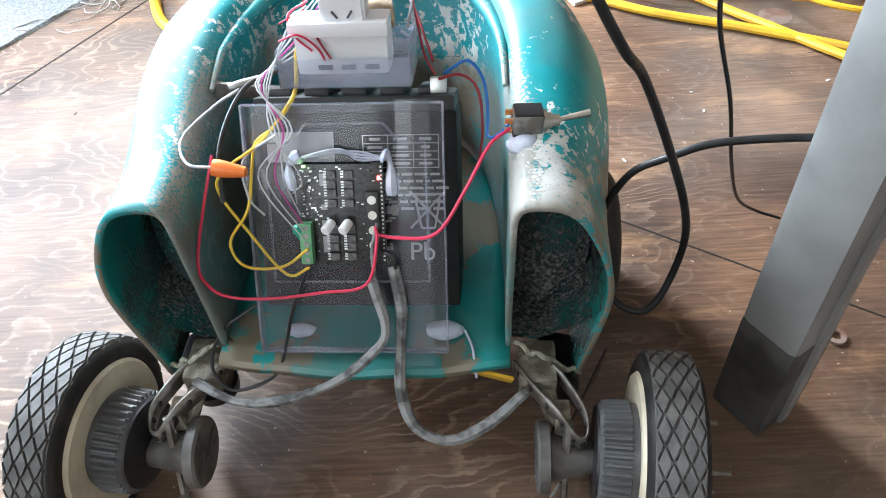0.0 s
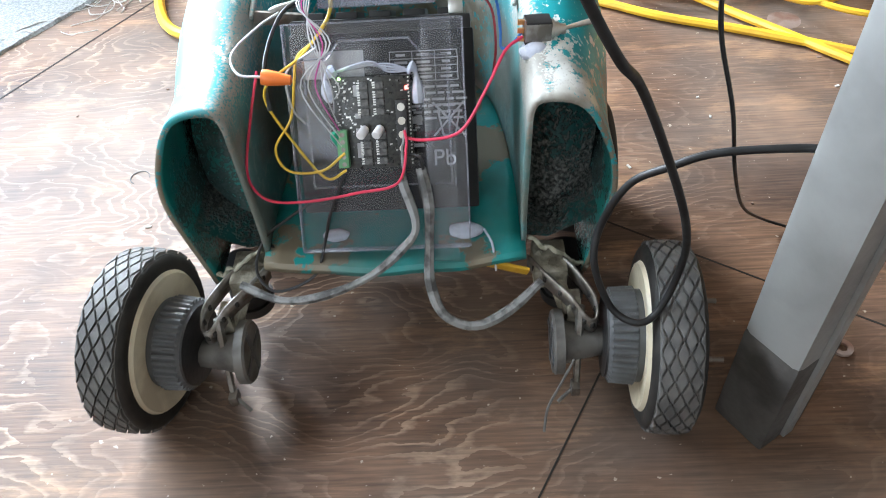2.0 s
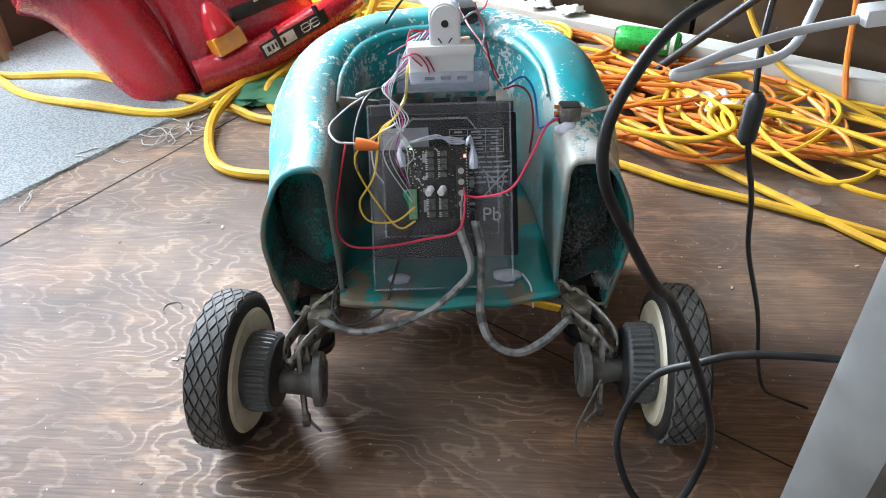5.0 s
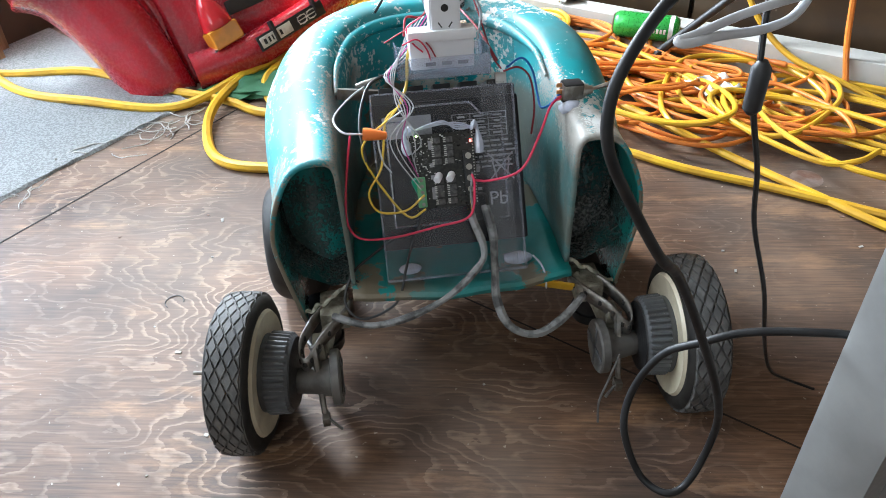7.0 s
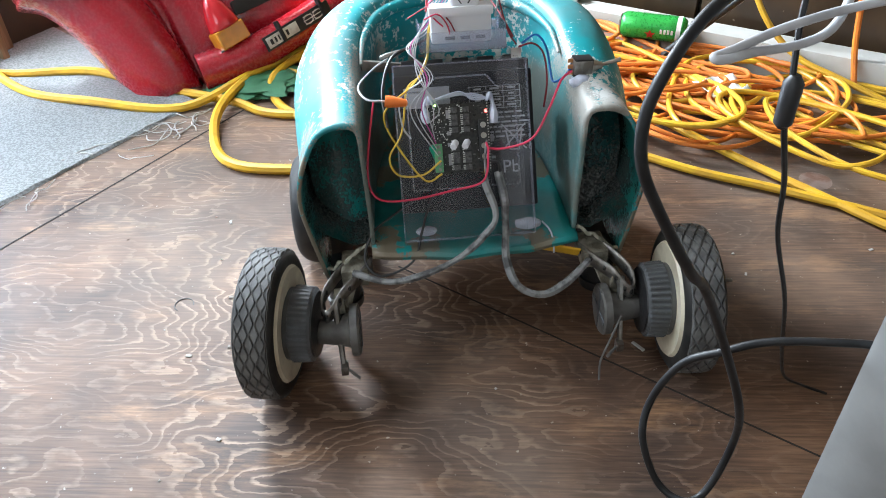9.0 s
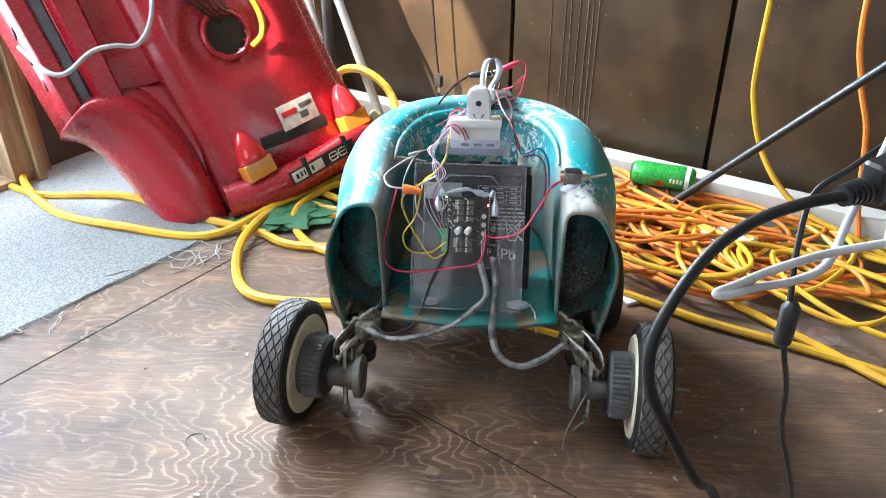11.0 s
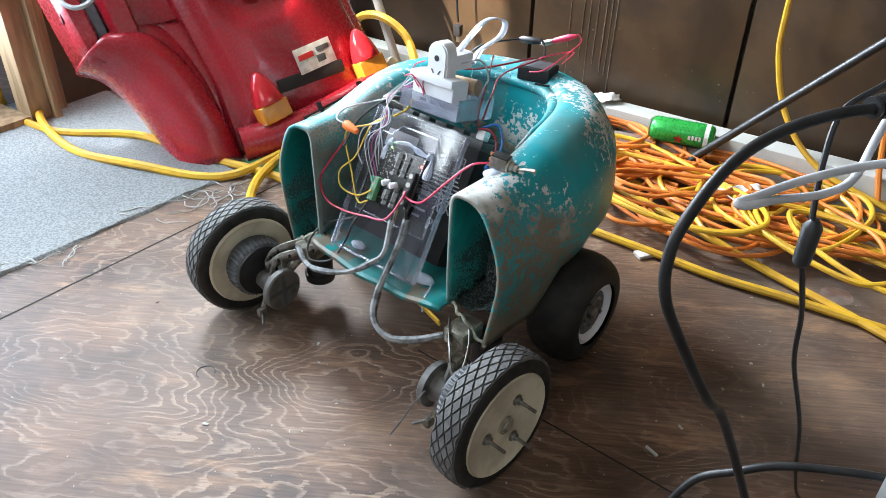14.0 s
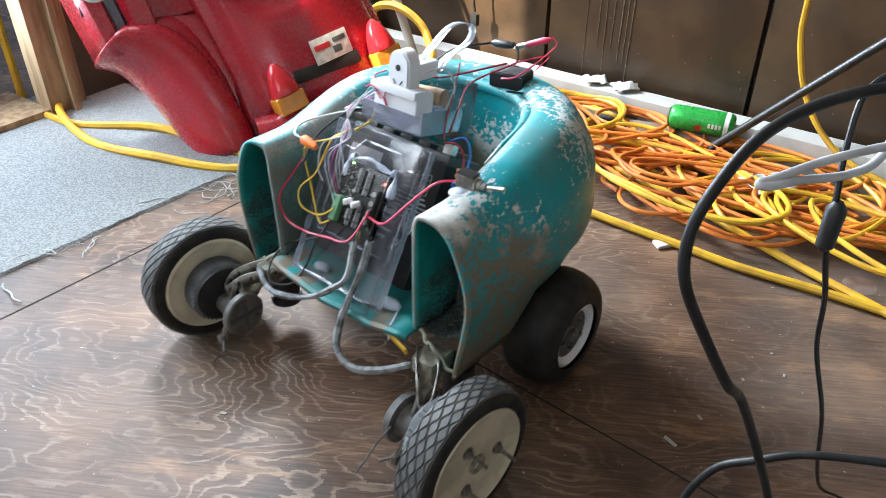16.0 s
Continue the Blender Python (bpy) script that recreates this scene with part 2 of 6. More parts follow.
    gm = n.new("ShaderNodeMapRange")
    gm.inputs["From Min"].default_value, gm.inputs["From Max"].default_value = 0.46, 0.72
    gm.inputs["To Max"].default_value = 0.55
    l.new(gr.outputs[0], gm.inputs[0])
    mg = n.new("ShaderNodeMixRGB")
    mg.inputs["Color2"].default_value = (0.23, 0.22, 0.19, 1)
    if wear:
        stain = calc("MULTIPLY", inside, 1.35)
        l.new(calc("MINIMUM", calc("ADD", calc("MULTIPLY", gm.outputs[0], 0.85), calc("MULTIPLY", stain, gr.outputs[0])), 0.85), mg.inputs["Fac"])
        mg.inputs["Color2"].default_value = (0.155, 0.135, 0.108, 1)
    else:
        l.new(gm.outputs[0], mg.inputs["Fac"])
    coat = mixb.outputs[0]
    if wear:
        # a rubbed sandy band along the inner edge of the rim
        near = n.new("ShaderNodeMapRange")
        near.inputs["From Min"].default_value, near.inputs["From Max"].default_value = 0.102, 0.113
        l.new(dist, near.inputs[0])
        far = n.new("ShaderNodeMapRange")
        far.inputs["From Min"].default_value, far.inputs["From Max"].default_value = 0.136, 0.117
        l.new(dist, far.inputs[0])
        sand = n.new("ShaderNodeTexNoise")
        sand.inputs["Scale"].default_value, sand.inputs["Detail"].default_value = 420, 3
        l.new(tc.outputs["Object"], sand.inputs["Vector"])
        high = n.new("ShaderNodeMapRange")
        high.inputs["From Min"].default_value, high.inputs["From Max"].default_value = 0.245, 0.285
        l.new(xyz.outputs["Z"], high.inputs[0])
        rub = calc("ADD", calc("ADD", calc("MULTIPLY", calc("MULTIPLY", calc("MULTIPLY", near.outputs[0], high.outputs[0]), far.outputs[0]), 0.36), sand.outputs[0]), calc("MULTIPLY", big.outputs[0], 0.5))
        edge = n.new("ShaderNodeMapRange")
        edge.inputs["From Min"].default_value, edge.inputs["From Max"].default_value = 0.92, 1.02
        edge.inputs["To Max"].default_value = 0.9
        l.new(rub, edge.inputs[0])
        ms = n.new("ShaderNodeMixRGB")
        ms.inputs["Color2"].default_value = (0.34, 0.325, 0.29, 1)
        l.new(edge.outputs[0], ms.inputs["Fac"])
        l.new(coat, ms.inputs["Color1"])
        coat = ms.outputs[0]
    l.new(coat, mg.inputs["Color1"])
    l.new(mg.outputs[0], b.inputs["Base Color"])
    bp = n.new("ShaderNodeBump")
    bp.invert = True
    bp.inputs["Strength"].default_value, bp.inputs["Distance"].default_value = 0.5, 0.0008
    l.new(st.outputs[0], bp.inputs["Height"])
    l.new(bp.outputs[0], b.inputs["Normal"])
    rr = n.new("ShaderNodeMapRange")
    rr.inputs["To Min"].default_value, rr.inputs["To Max"].default_value = 0.4, 0.75
    l.new(gm.outputs[0], rr.inputs[0])
    l.new(rr.outputs[0], b.inputs["Roughness"])
    return m


def clear(name, tint=(0.55, 0.6, 0.74), rough=0.1, body=0.05, gloss=0.9):
    """Scuffed clear plastic: see-through, with a thin milky body, dusty smears and a sharp gloss."""
    m = bpy.data.materials.new(name)
    m.use_nodes = True
    n, l = m.node_tree.nodes, m.node_tree.links
    n.remove(n["Principled BSDF"])
    milk = n.new("ShaderNodeBsdfDiffuse")
    milk.inputs["Color"].default_value = (*tint, 1)
    tr = n.new("ShaderNodeBsdfTransparent")
    shine = n.new("ShaderNodeBsdfGlossy")
    shine.inputs["Roughness"].default_value = rough
    tc = n.new("ShaderNodeTexCoord")
    nz = n.new("ShaderNodeTexNoise")
    nz.inputs["Scale"].default_value, nz.inputs["Detail"].default_value = 28, 8
    l.new(tc.outputs["Object"], nz.inputs["Vector"])
    mr = n.new("ShaderNodeMapRange")
    mr.inputs["From Min"].default_value, mr.inputs["From Max"].default_value = 0.35, 0.75
    mr.inputs["To Min"].default_value, mr.inputs["To Max"].default_value = body * 0.6, min(1.0, body * 2.2)
    l.new(nz.outputs[0], mr.inputs[0])
    mx = n.new("ShaderNodeMixShader")
    l.new(mr.outputs[0], mx.inputs[0])
    l.new(tr.outputs[0], mx.inputs[1])
    l.new(milk.outputs[0], mx.inputs[2])
    fres = n.new("ShaderNodeFresnel")
    fres.inputs["IOR"].default_value = 1.5
    k = n.new("ShaderNodeMath")
    k.operation = "MULTIPLY"
    k.inputs[1].default_value = gloss
    l.new(fres.outputs[0], k.inputs[0])
    top = n.new("ShaderNodeMixShader")
    l.new(k.outputs[0], top.inputs[0])
    l.new(mx.outputs[0], top.inputs[1])
    l.new(shine.outputs[0], top.inputs[2])
    l.new(top.outputs[0], n["Material Output"].inputs[0])
    return m


def undercoat_with_shade(name, paint, coat, dry, relief_depth):
    """Teal moulding with bumpy black undercoat; its darkening away from the rim is painted shade."""
    m = mat(name, paint, 0.4, second=tuple(c * 0.5 for c in paint), scale=18, amount=0.8)
    n, l = m.node_tree.nodes, m.node_tree.links
    b = n["Principled BSDF"]
    tc = n["Texture Coordinate"]
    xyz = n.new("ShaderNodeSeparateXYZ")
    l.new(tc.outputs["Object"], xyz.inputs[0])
    # coat darkens lower and deeper in: the hollow's shade put into the colour
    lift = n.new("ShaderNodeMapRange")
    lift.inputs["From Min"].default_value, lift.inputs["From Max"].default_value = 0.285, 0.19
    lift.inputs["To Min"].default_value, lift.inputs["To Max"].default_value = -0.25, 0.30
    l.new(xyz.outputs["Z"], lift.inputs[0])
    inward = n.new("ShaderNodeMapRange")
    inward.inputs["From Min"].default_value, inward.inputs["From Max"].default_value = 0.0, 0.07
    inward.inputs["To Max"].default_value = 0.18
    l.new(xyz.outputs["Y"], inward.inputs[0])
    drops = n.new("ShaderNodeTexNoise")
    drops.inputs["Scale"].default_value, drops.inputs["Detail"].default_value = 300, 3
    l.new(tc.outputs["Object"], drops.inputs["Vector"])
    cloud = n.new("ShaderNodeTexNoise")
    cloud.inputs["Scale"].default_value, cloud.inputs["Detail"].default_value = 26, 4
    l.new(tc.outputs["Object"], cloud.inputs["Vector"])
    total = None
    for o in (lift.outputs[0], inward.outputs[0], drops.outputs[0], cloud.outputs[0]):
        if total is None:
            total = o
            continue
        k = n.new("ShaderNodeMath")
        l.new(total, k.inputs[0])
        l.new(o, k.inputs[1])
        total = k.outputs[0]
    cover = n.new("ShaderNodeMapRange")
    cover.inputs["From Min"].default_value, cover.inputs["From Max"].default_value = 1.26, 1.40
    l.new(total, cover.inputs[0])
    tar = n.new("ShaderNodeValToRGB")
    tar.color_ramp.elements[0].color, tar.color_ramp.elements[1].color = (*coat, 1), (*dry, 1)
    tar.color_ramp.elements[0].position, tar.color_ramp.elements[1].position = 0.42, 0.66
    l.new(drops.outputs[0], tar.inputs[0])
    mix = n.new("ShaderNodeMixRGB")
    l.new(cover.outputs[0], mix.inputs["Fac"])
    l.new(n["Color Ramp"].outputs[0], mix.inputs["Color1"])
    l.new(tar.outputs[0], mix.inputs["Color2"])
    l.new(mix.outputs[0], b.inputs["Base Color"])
    relief = n.new("ShaderNodeMath")
    relief.operation = "MULTIPLY"
    l.new(cover.outputs[0], relief.inputs[0])
    l.new(drops.outputs[0], relief.inputs[1])
    bp = n.new("ShaderNodeBump")
    bp.inputs["Strength"].default_value, bp.inputs["Distance"].default_value = 0.9, relief_depth
    l.new(relief.outputs[0], bp.inputs["Height"])
    l.new(bp.outputs[0], b.inputs["Normal"])
    rr = n.new("ShaderNodeMapRange")
    rr.inputs["To Min"].default_value, rr.inputs["To Max"].default_value = 0.4, 0.2
    l.new(cover.outputs[0], rr.inputs[0])
    l.new(rr.outputs[0], b.inputs["Roughness"])
    return m


def glow(name, color, strength):
    m = mat(name, color, 0.3)
    b = m.node_tree.nodes["Principled BSDF"]
    b.inputs["Emission Color"].default_value = (*color, 1)
    b.inputs["Emission Strength"].default_value = strength
    return m


M_FLOOR = plywood()
M_CARPET = mat("grey_carpet", (0.29, 0.295, 0.29), 0.95, second=(0.16, 0.165, 0.16), scale=260, amount=0.8, bump=1.0, bump_scale=700)
M_BROWN = mat("brown_panel", (0.058, 0.033, 0.0155), 0.45, second=(0.031, 0.0175, 0.0085), scale=9, amount=0.9, bump=0.08, bump_scale=60, coat=0.05)
M_WOOD = mat("raw_wood", (0.36, 0.24, 0.13), 0.75, second=(0.2, 0.12, 0.06), scale=12, amount=0.8, bump=0.3, bump_scale=90, stretch=(4, 4, 0.5))
M_SILL = mat("painted_sill", (0.46, 0.45, 0.42), 0.6, second=(0.4, 0.39, 0.35), scale=18, amount=0.8, bump=0.15)
M_CONC = mat("plaster", (0.42, 0.4, 0.37), 0.9, bump=0.1)
M_CEIL = mat("ceiling_boards", (0.3, 0.24, 0.18), 0.9, bump=0.1)
M_SEAM = mat("dark_gap", (0.02, 0.016, 0.012), 0.9)
M_DRIP = mat("pale_drip", (0.19, 0.15, 0.105), 0.7, second=(0.07, 0.05, 0.03), scale=60, amount=0.8)
M_TEAL = chipped_paint("chipped_teal_paint", (0.003, 0.28, 0.31), (0.62, 0.63, 0.60), (0.17, 0.145, 0.105), 170, 0.822, 0.15)
# undercoat colours that also carry the painted shade of the hollow ends
M_TEAL_IN = undercoat_with_shade("shaded_undercoat_teal", (0.008, 0.27, 0.25), (0.042, 0.08, 0.076), (0.085, 0.13, 0.125), 0.001)
M_TAR = undercoat_with_shade("shaded_black_undercoat", (0.012, 0.10, 0.095), (0.035, 0.038, 0.037), (0.17, 0.175, 0.165), 0.004)
M_RUBBER = mat("grey_rubber", (0.078, 0.076, 0.074), 0.7, second=(0.15, 0.147, 0.14), scale=60, amount=0.6, bump=0.2, bump_scale=500)
M_SIDEWALL = mat("black_sidewall", (0.012, 0.0115, 0.011), 0.6, second=(0.03, 0.027, 0.024), scale=50, amount=0.7)
M_SIDEWALL.node_tree.nodes["Principled BSDF"].inputs["Specular IOR Level"].default_value = 0.3
M_CREAM = mat("cream_plastic", (0.62, 0.56, 0.42), 0.45, second=(0.42, 0.36, 0.26), scale=25, amount=0.7, bump=0.05)
M_DRUM = mat("grey_plastic", (0.085, 0.09, 0.095), 0.5, second=(0.05, 0.05, 0.05), scale=30, amount=0.7)
M_BATTERY = mat("battery_case", (0.009, 0.009, 0.01), 0.5, second=(0.018, 0.018, 0.018), scale=30, amount=0.5, bump=0.05)
M_BATTERY.node_tree.nodes["Principled BSDF"].inputs["Specular IOR Level"].default_value = 0.2
M_BLACK = mat("black_plastic", (0.010, 0.010, 0.011), 0.42, second=(0.026, 0.026, 0.026), scale=40, amount=0.5, bump=0.08)
M_CABLE = mat("black_cable", (0.009, 0.009, 0.0095), 0.45, second=(0.022, 0.022, 0.022), scale=60, amount=0.5)
M_CABLE.node_tree.nodes["Principled BSDF"].inputs["Specular IOR Level"].default_value = 0.3
M_STEEL = mat("dull_steel", (0.32, 0.31, 0.29), 0.42, 0.85, second=(0.14, 0.12, 0.1), scale=70, amount=0.8, bump=0.1)
M_CHROME = mat("bright_metal", (0.48, 0.46, 0.42), 0.32, 1.0, second=(0.4, 0.36, 0.3), scale=120, amount=0.6)
M_TUBE = mat("galvanised_post", (0.27, 0.272, 0.265), 0.45, 0.2, second=(0.2, 0.2, 0.195), scale=10, amount=0.8, bump=0.1, bump_scale=120)
# darker copy of the post colour for the shaded foot; also on dark offcuts
M_TUBE_DARK = mat("shaded_post_foot", (0.075, 0.072, 0.068), 0.55, second=(0.03, 0.028, 0.026), scale=22, amount=0.9, bump=0.2)
M_WHITE = mat("white_plastic", (0.74, 0.75, 0.78), 0.4, second=(0.62, 0.62, 0.63), scale=14, amount=0.4)
M_HOTGLUE = mat("milky_glue", (0.60, 0.64, 0.74), 0.25, second=(0.42, 0.46, 0.58), scale=60, amount=0.7, coat=0.3)
M_CLEAR = clear("clear_plastic", (0.5, 0.55, 0.78), body=0.013)
M_CLEAR_EDGE = clear("clear_plastic_edge", (0.55, 0.6, 0.78), body=0.15)
M_RIBBON = clear("clear_ribbon", (0.62, 0.72, 0.85), body=0.4)
M_BOARD = mat("black_circuit_board", (0.012, 0.013, 0.012), 0.3, second=(0.035, 0.035, 0.03), scale=400, amount=0.8)
M_CHIP = mat("grey_chip", (0.11, 0.11, 0.108), 0.35, second=(0.04, 0.04, 0.04), scale=300, amount=0.8)
M_PAD = mat("solder_tin", (0.6, 0.6, 0.57), 0.3, 0.8)
M_PRINT = mat("white_print", (0.36, 0.36, 0.38), 0.5)
M_PCBGREEN = mat("green_terminal", (0.12, 0.36, 0.17), 0.45)
M_TEALCLIP = mat("green_sleeve", (0.0, 0.33, 0.19), 0.35)
M_ORANGENUT = mat("orange_plastic", (0.85, 0.2, 0.035), 0.4)
M_W_RED = mat("red_wire", (0.62, 0.03, 0.085), 0.4)
M_W_YEL = mat("yellow_wire", (0.70, 0.47, 0.05), 0.4)
M_W_WHT = mat("white_wire", (0.50, 0.51, 0.53), 0.45, second=(0.34, 0.34, 0.35), scale=40, amount=0.7)
M_W_BLK = mat("black_wire", (0.015, 0.015, 0.016), 0.4)
M_W_BLU = mat("blue_wire", (0.015, 0.13, 0.45), 0.4)
M_W_GRY = mat("grey_harness_tape", (0.23, 0.235, 0.235), 0.55, second=(0.045, 0.045, 0.045), scale=70, amount=0.9, bump=0.6, bump_scale=260, spread=(0.46, 0.62))
M_COPPER = mat("bare_copper", (0.7, 0.35, 0.15), 0.35, 0.8)
M_CORD_Y = mat("yellow_cord", (0.64, 0.37, 0.022), 0.42, second=(0.50, 0.27, 0.025), scale=25, amount=0.8, tint=0.12)
M_CORD_O = mat("orange_cord", (0.68, 0.20, 0.025), 0.45, second=(0.54, 0.15, 0.025), scale=25, amount=0.8, tint=0.14)
M_RED = mat("red_car_paint", (0.42, 0.013, 0.026), 0.26, second=(0.33, 0.012, 0.022), scale=8, amount=0.8, coat=0.4, bump=0.02)
M_DARK = mat("dark_inside", (0.02, 0.018, 0.016), 0.7)
M_REDLENS = mat("red_lens", (0.60, 0.02, 0.03), 0.1, coat=0.6)
M_AMBER = mat("amber_lens", (0.72, 0.28, 0.03), 0.15, coat=0.5)
M_GREYPANEL = mat("grey_insert", (0.17, 0.19, 0.22), 0.25)
M_LABEL = mat("worn_white_label", (0.72, 0.7, 0.66), 0.5, second=(0.5, 0.45, 0.4), scale=60, amount=0.7)
M_CANGREEN = mat("green_can", (0.03, 0.36, 0.06), 0.28, 0.3)
M_CANRED = mat("red_print", (0.6, 0.03, 0.03), 0.4)
M_PAPER = mat("white_paper", (0.72, 0.71, 0.68), 0.8, second=(0.6, 0.58, 0.54), scale=30, amount=0.7)
M_GREENBAG = mat("green_bag", (0.03, 0.36, 0.1), 0.35)
M_RUST = mat("rusty_pipe", (0.17, 0.09, 0.06), 0.75, second=(0.26, 0.2, 0.17), scale=30, amount=0.8, bump=0.4, bump_scale=120)
M_LINT = mat("grey_lint", (0.44, 0.42, 0.39), 1.0)
M_LED_G = glow("green_led", (0.3, 1.0, 0.15), 6.0)
M_LED_R = glow("red_led", (1.0, 0.06, 0.05), 4.0)


# ---- builders ----
def mesh_of(name, bm, material, smooth=True):
    me = bpy.data.meshes.new(name)
    bm.normal_update()
    bm.to_mesh(me)
    bm.free()
    for m in (material if isinstance(material, (list, tuple)) else [material]):
        me.materials.append(m)
    if smooth:
        for p in me.polygons:
            p.use_smooth = True
        me.set_sharp_from_angle(angle=radians(38))
    return me


def part(name, bm, material, parent, label="", at=None):
    ob = new(name, mesh_of(name, bm, material))
    ob.parent = parent
    if at is not None:
        ob.matrix_basis = at
    if label:
        tagged(ob, label)
    return ob


def thing(name, label, category, at=None, group="", kind="", bm=None, material=None):
    ob = new(name, mesh_of(name, bm, material) if bm is not None else None)
    if at is not None:
        ob.matrix_basis = at
    return tagged(ob, label, category, group, kind)


def box(size, centre=(0, 0, 0), bevel=0.0, bm=None, m=None, mi=0, seg=2):
    """A bevelled block, added to bm."""
    b2 = bmesh.new()
    bmesh.ops.create_cube(b2, size=1.0)
    bmesh.ops.scale(b2, vec=size, verts=b2.verts)
    if bevel:
        bmesh.ops.bevel(b2, geom=b2.edges[:], offset=bevel, segments=seg, affect="EDGES", profile=0.7)
    bmesh.ops.translate(b2, vec=centre, verts=b2.verts)
    return joined(bm, b2, m, mi)


def joined(bm, b2, m=None, mi=0):
    if m is not None:
        bmesh.ops.transform(b2, matrix=m, verts=b2.verts)
    for f in b2.faces:
        f.material_index = mi
    if bm is None:
        return b2
    me = bpy.data.meshes.new("tmp")
    b2.to_mesh(me)
    b2.free()
    bm.from_mesh(me)
    bpy.data.meshes.remove(me)
    return bm


def lathe(profile, seg=32, axis="X", bm=None, m=None, mi=0, closed=True):
    """Turns (along, radius) pairs round an axis."""
    b2 = bmesh.new()
    rings = []
    for a, r in profile:
        ring = []
        for i in range(seg):
            t = 2 * math.pi * i / seg
            c, s = r * math.cos(t), r * math.sin(t)
            ring.append(b2.verts.new((a, c, s) if axis == "X" else (c, s, a) if axis == "Z" else (c, a, s)))
        rings.append(ring)
    for r0, r1 in zip(rings, rings[1:]):
        for i in range(seg):
            j = (i + 1) % seg
            b2.faces.new((r0[i], r0[j], r1[j], r1[i]))
    if closed:
        b2.faces.new(rings[0][::-1])
        b2.faces.new(rings[-1])
    bmesh.ops.recalc_face_normals(b2, faces=b2.faces)
    return joined(bm, b2, m, mi)


def rod(p, q, r, seg=12, bm=None, mi=0, r2=None):
    p, q = Vector(p), Vector(q)
    d = q - p
    m = Matrix.Translation(p) @ d.to_track_quat("X", "Z").to_matrix().to_4x4()
    return lathe([(0, r), (d.length, r if r2 is None else r2)], seg, "X", bm, m, mi)


def smooth_path(pts, sub=6):
    """Catmull-Rom through the points."""
    p = [Vector(a) for a in pts]
    p = [p[0] * 2 - p[1]] + p + [p[-1] * 2 - p[-2]]
    out = []
    for a, b, c, d in zip(p, p[1:], p[2:], p[3:]):
        for k in range(sub):
            t = k / sub
            out.append(0.5 * ((2 * b) + (c - a) * t + (2 * a - 5 * b + 4 * c - d) * t * t + (3 * b - a - 3 * c + d) * t ** 3))
    return out + [p[-2]]


def tube(pts, r, seg=7, sub=6, bm=None, mi=0, taper=None):
    """A round wire swept along a smooth path."""
    path = smooth_path(pts, sub) if sub else [Vector(a) for a in pts]
    b2 = bmesh.new()
    rings, side = [], None
    for i, p in enumerate(path):
        t = (path[min(i + 1, len(path) - 1)] - path[max(i - 1, 0)])
        t = t.normalized() if t.length > 1e-9 else Vector((1, 0, 0))
        if side is None:
            side = t.orthogonal().normalized()
        side = side - t * side.dot(t)
        side = side.normalized() if side.length > 1e-9 else t.orthogonal().normalized()
        up = t.cross(side)
        rr = r if taper is None else r * taper(i / (len(path) - 1))
        rings.append([b2.verts.new(p + (side * math.cos(a) + up * math.sin(a)) * rr)
                      for a in (2 * math.pi * k / seg for k in range(seg))])
    for r0, r1 in zip(rings, rings[1:]):
        for i in range(seg):
            j = (i + 1) % seg
            b2.faces.new((r0[i], r0[j], r1[j], r1[i]))
    b2.faces.new(rings[0][::-1])
    b2.faces.new(rings[-1])
    return joined(bm, b2, None, mi)


def sheet(rows, bm=None, mi=0, m=None):
    """A surface through rows of points."""
    b2 = bmesh.new()
    g = [[b2.verts.new(p) for p in row] for row in rows]
    for a, b in zip(g, g[1:]):
        for i in range(len(a) - 1):
            b2.faces.new((a[i], a[i + 1], b[i + 1], b[i]))
    return joined(bm, b2, m, mi)


def thick(ob, t, offset=-1.0):
    s = ob.modifiers.new("thickness", "SOLIDIFY")
    s.thickness, s.offset = t, offset
    return ob


def writing(name, text, size, material, parent, at, label="", depth=0.0002):
    c = bpy.data.curves.new(name, "FONT")
    c.body, c.size, c.extrude = text, size, depth
    tmp = bpy.data.objects.new(name, c)
    scene.collection.objects.link(tmp)
    me = bpy.data.meshes.new_from_object(tmp.evaluated_get(bpy.context.evaluated_depsgraph_get()))
    bpy.data.objects.remove(tmp)
    me.materials.append(material)
    ob = new(name, me)
    ob.parent, ob.matrix_basis = parent, at
    if label:
        tagged(ob, label)
    return ob

# ---- the room: s runs along the brown panelled wall, t towards it ----
ALONG, TOWARDS = Vector((0.875, -0.484, 0)), Vector((0.484, 0.875, 0))
TURN = -29.0
S0, S1, T0, T1, HIGH = -1.608, 1.7, -1.7, 1.49, 2.45


def room(s, t, z=0.0):
    return ALONG * s + TOWARDS * t + Vector((0, 0, z))


def room_pose(s, t, z=0.0, turn=0.0):
    return Matrix.Translation(room(s, t, z)) @ pose(0, 0, 0, 0, 0, TURN + turn)


def slab(name, s, t, z, material, label, category):
    """A block of the setting given by its ranges in room coordinates."""
    size = (s[1] - s[0], t[1] - t[0], z[1] - z[0])
    ob = thing(name, label, category, room_pose(sum(s) / 2, sum(t) / 2, sum(z) / 2), kind="structure",
               bm=box(size, bevel=0.002), material=material)
    return ob


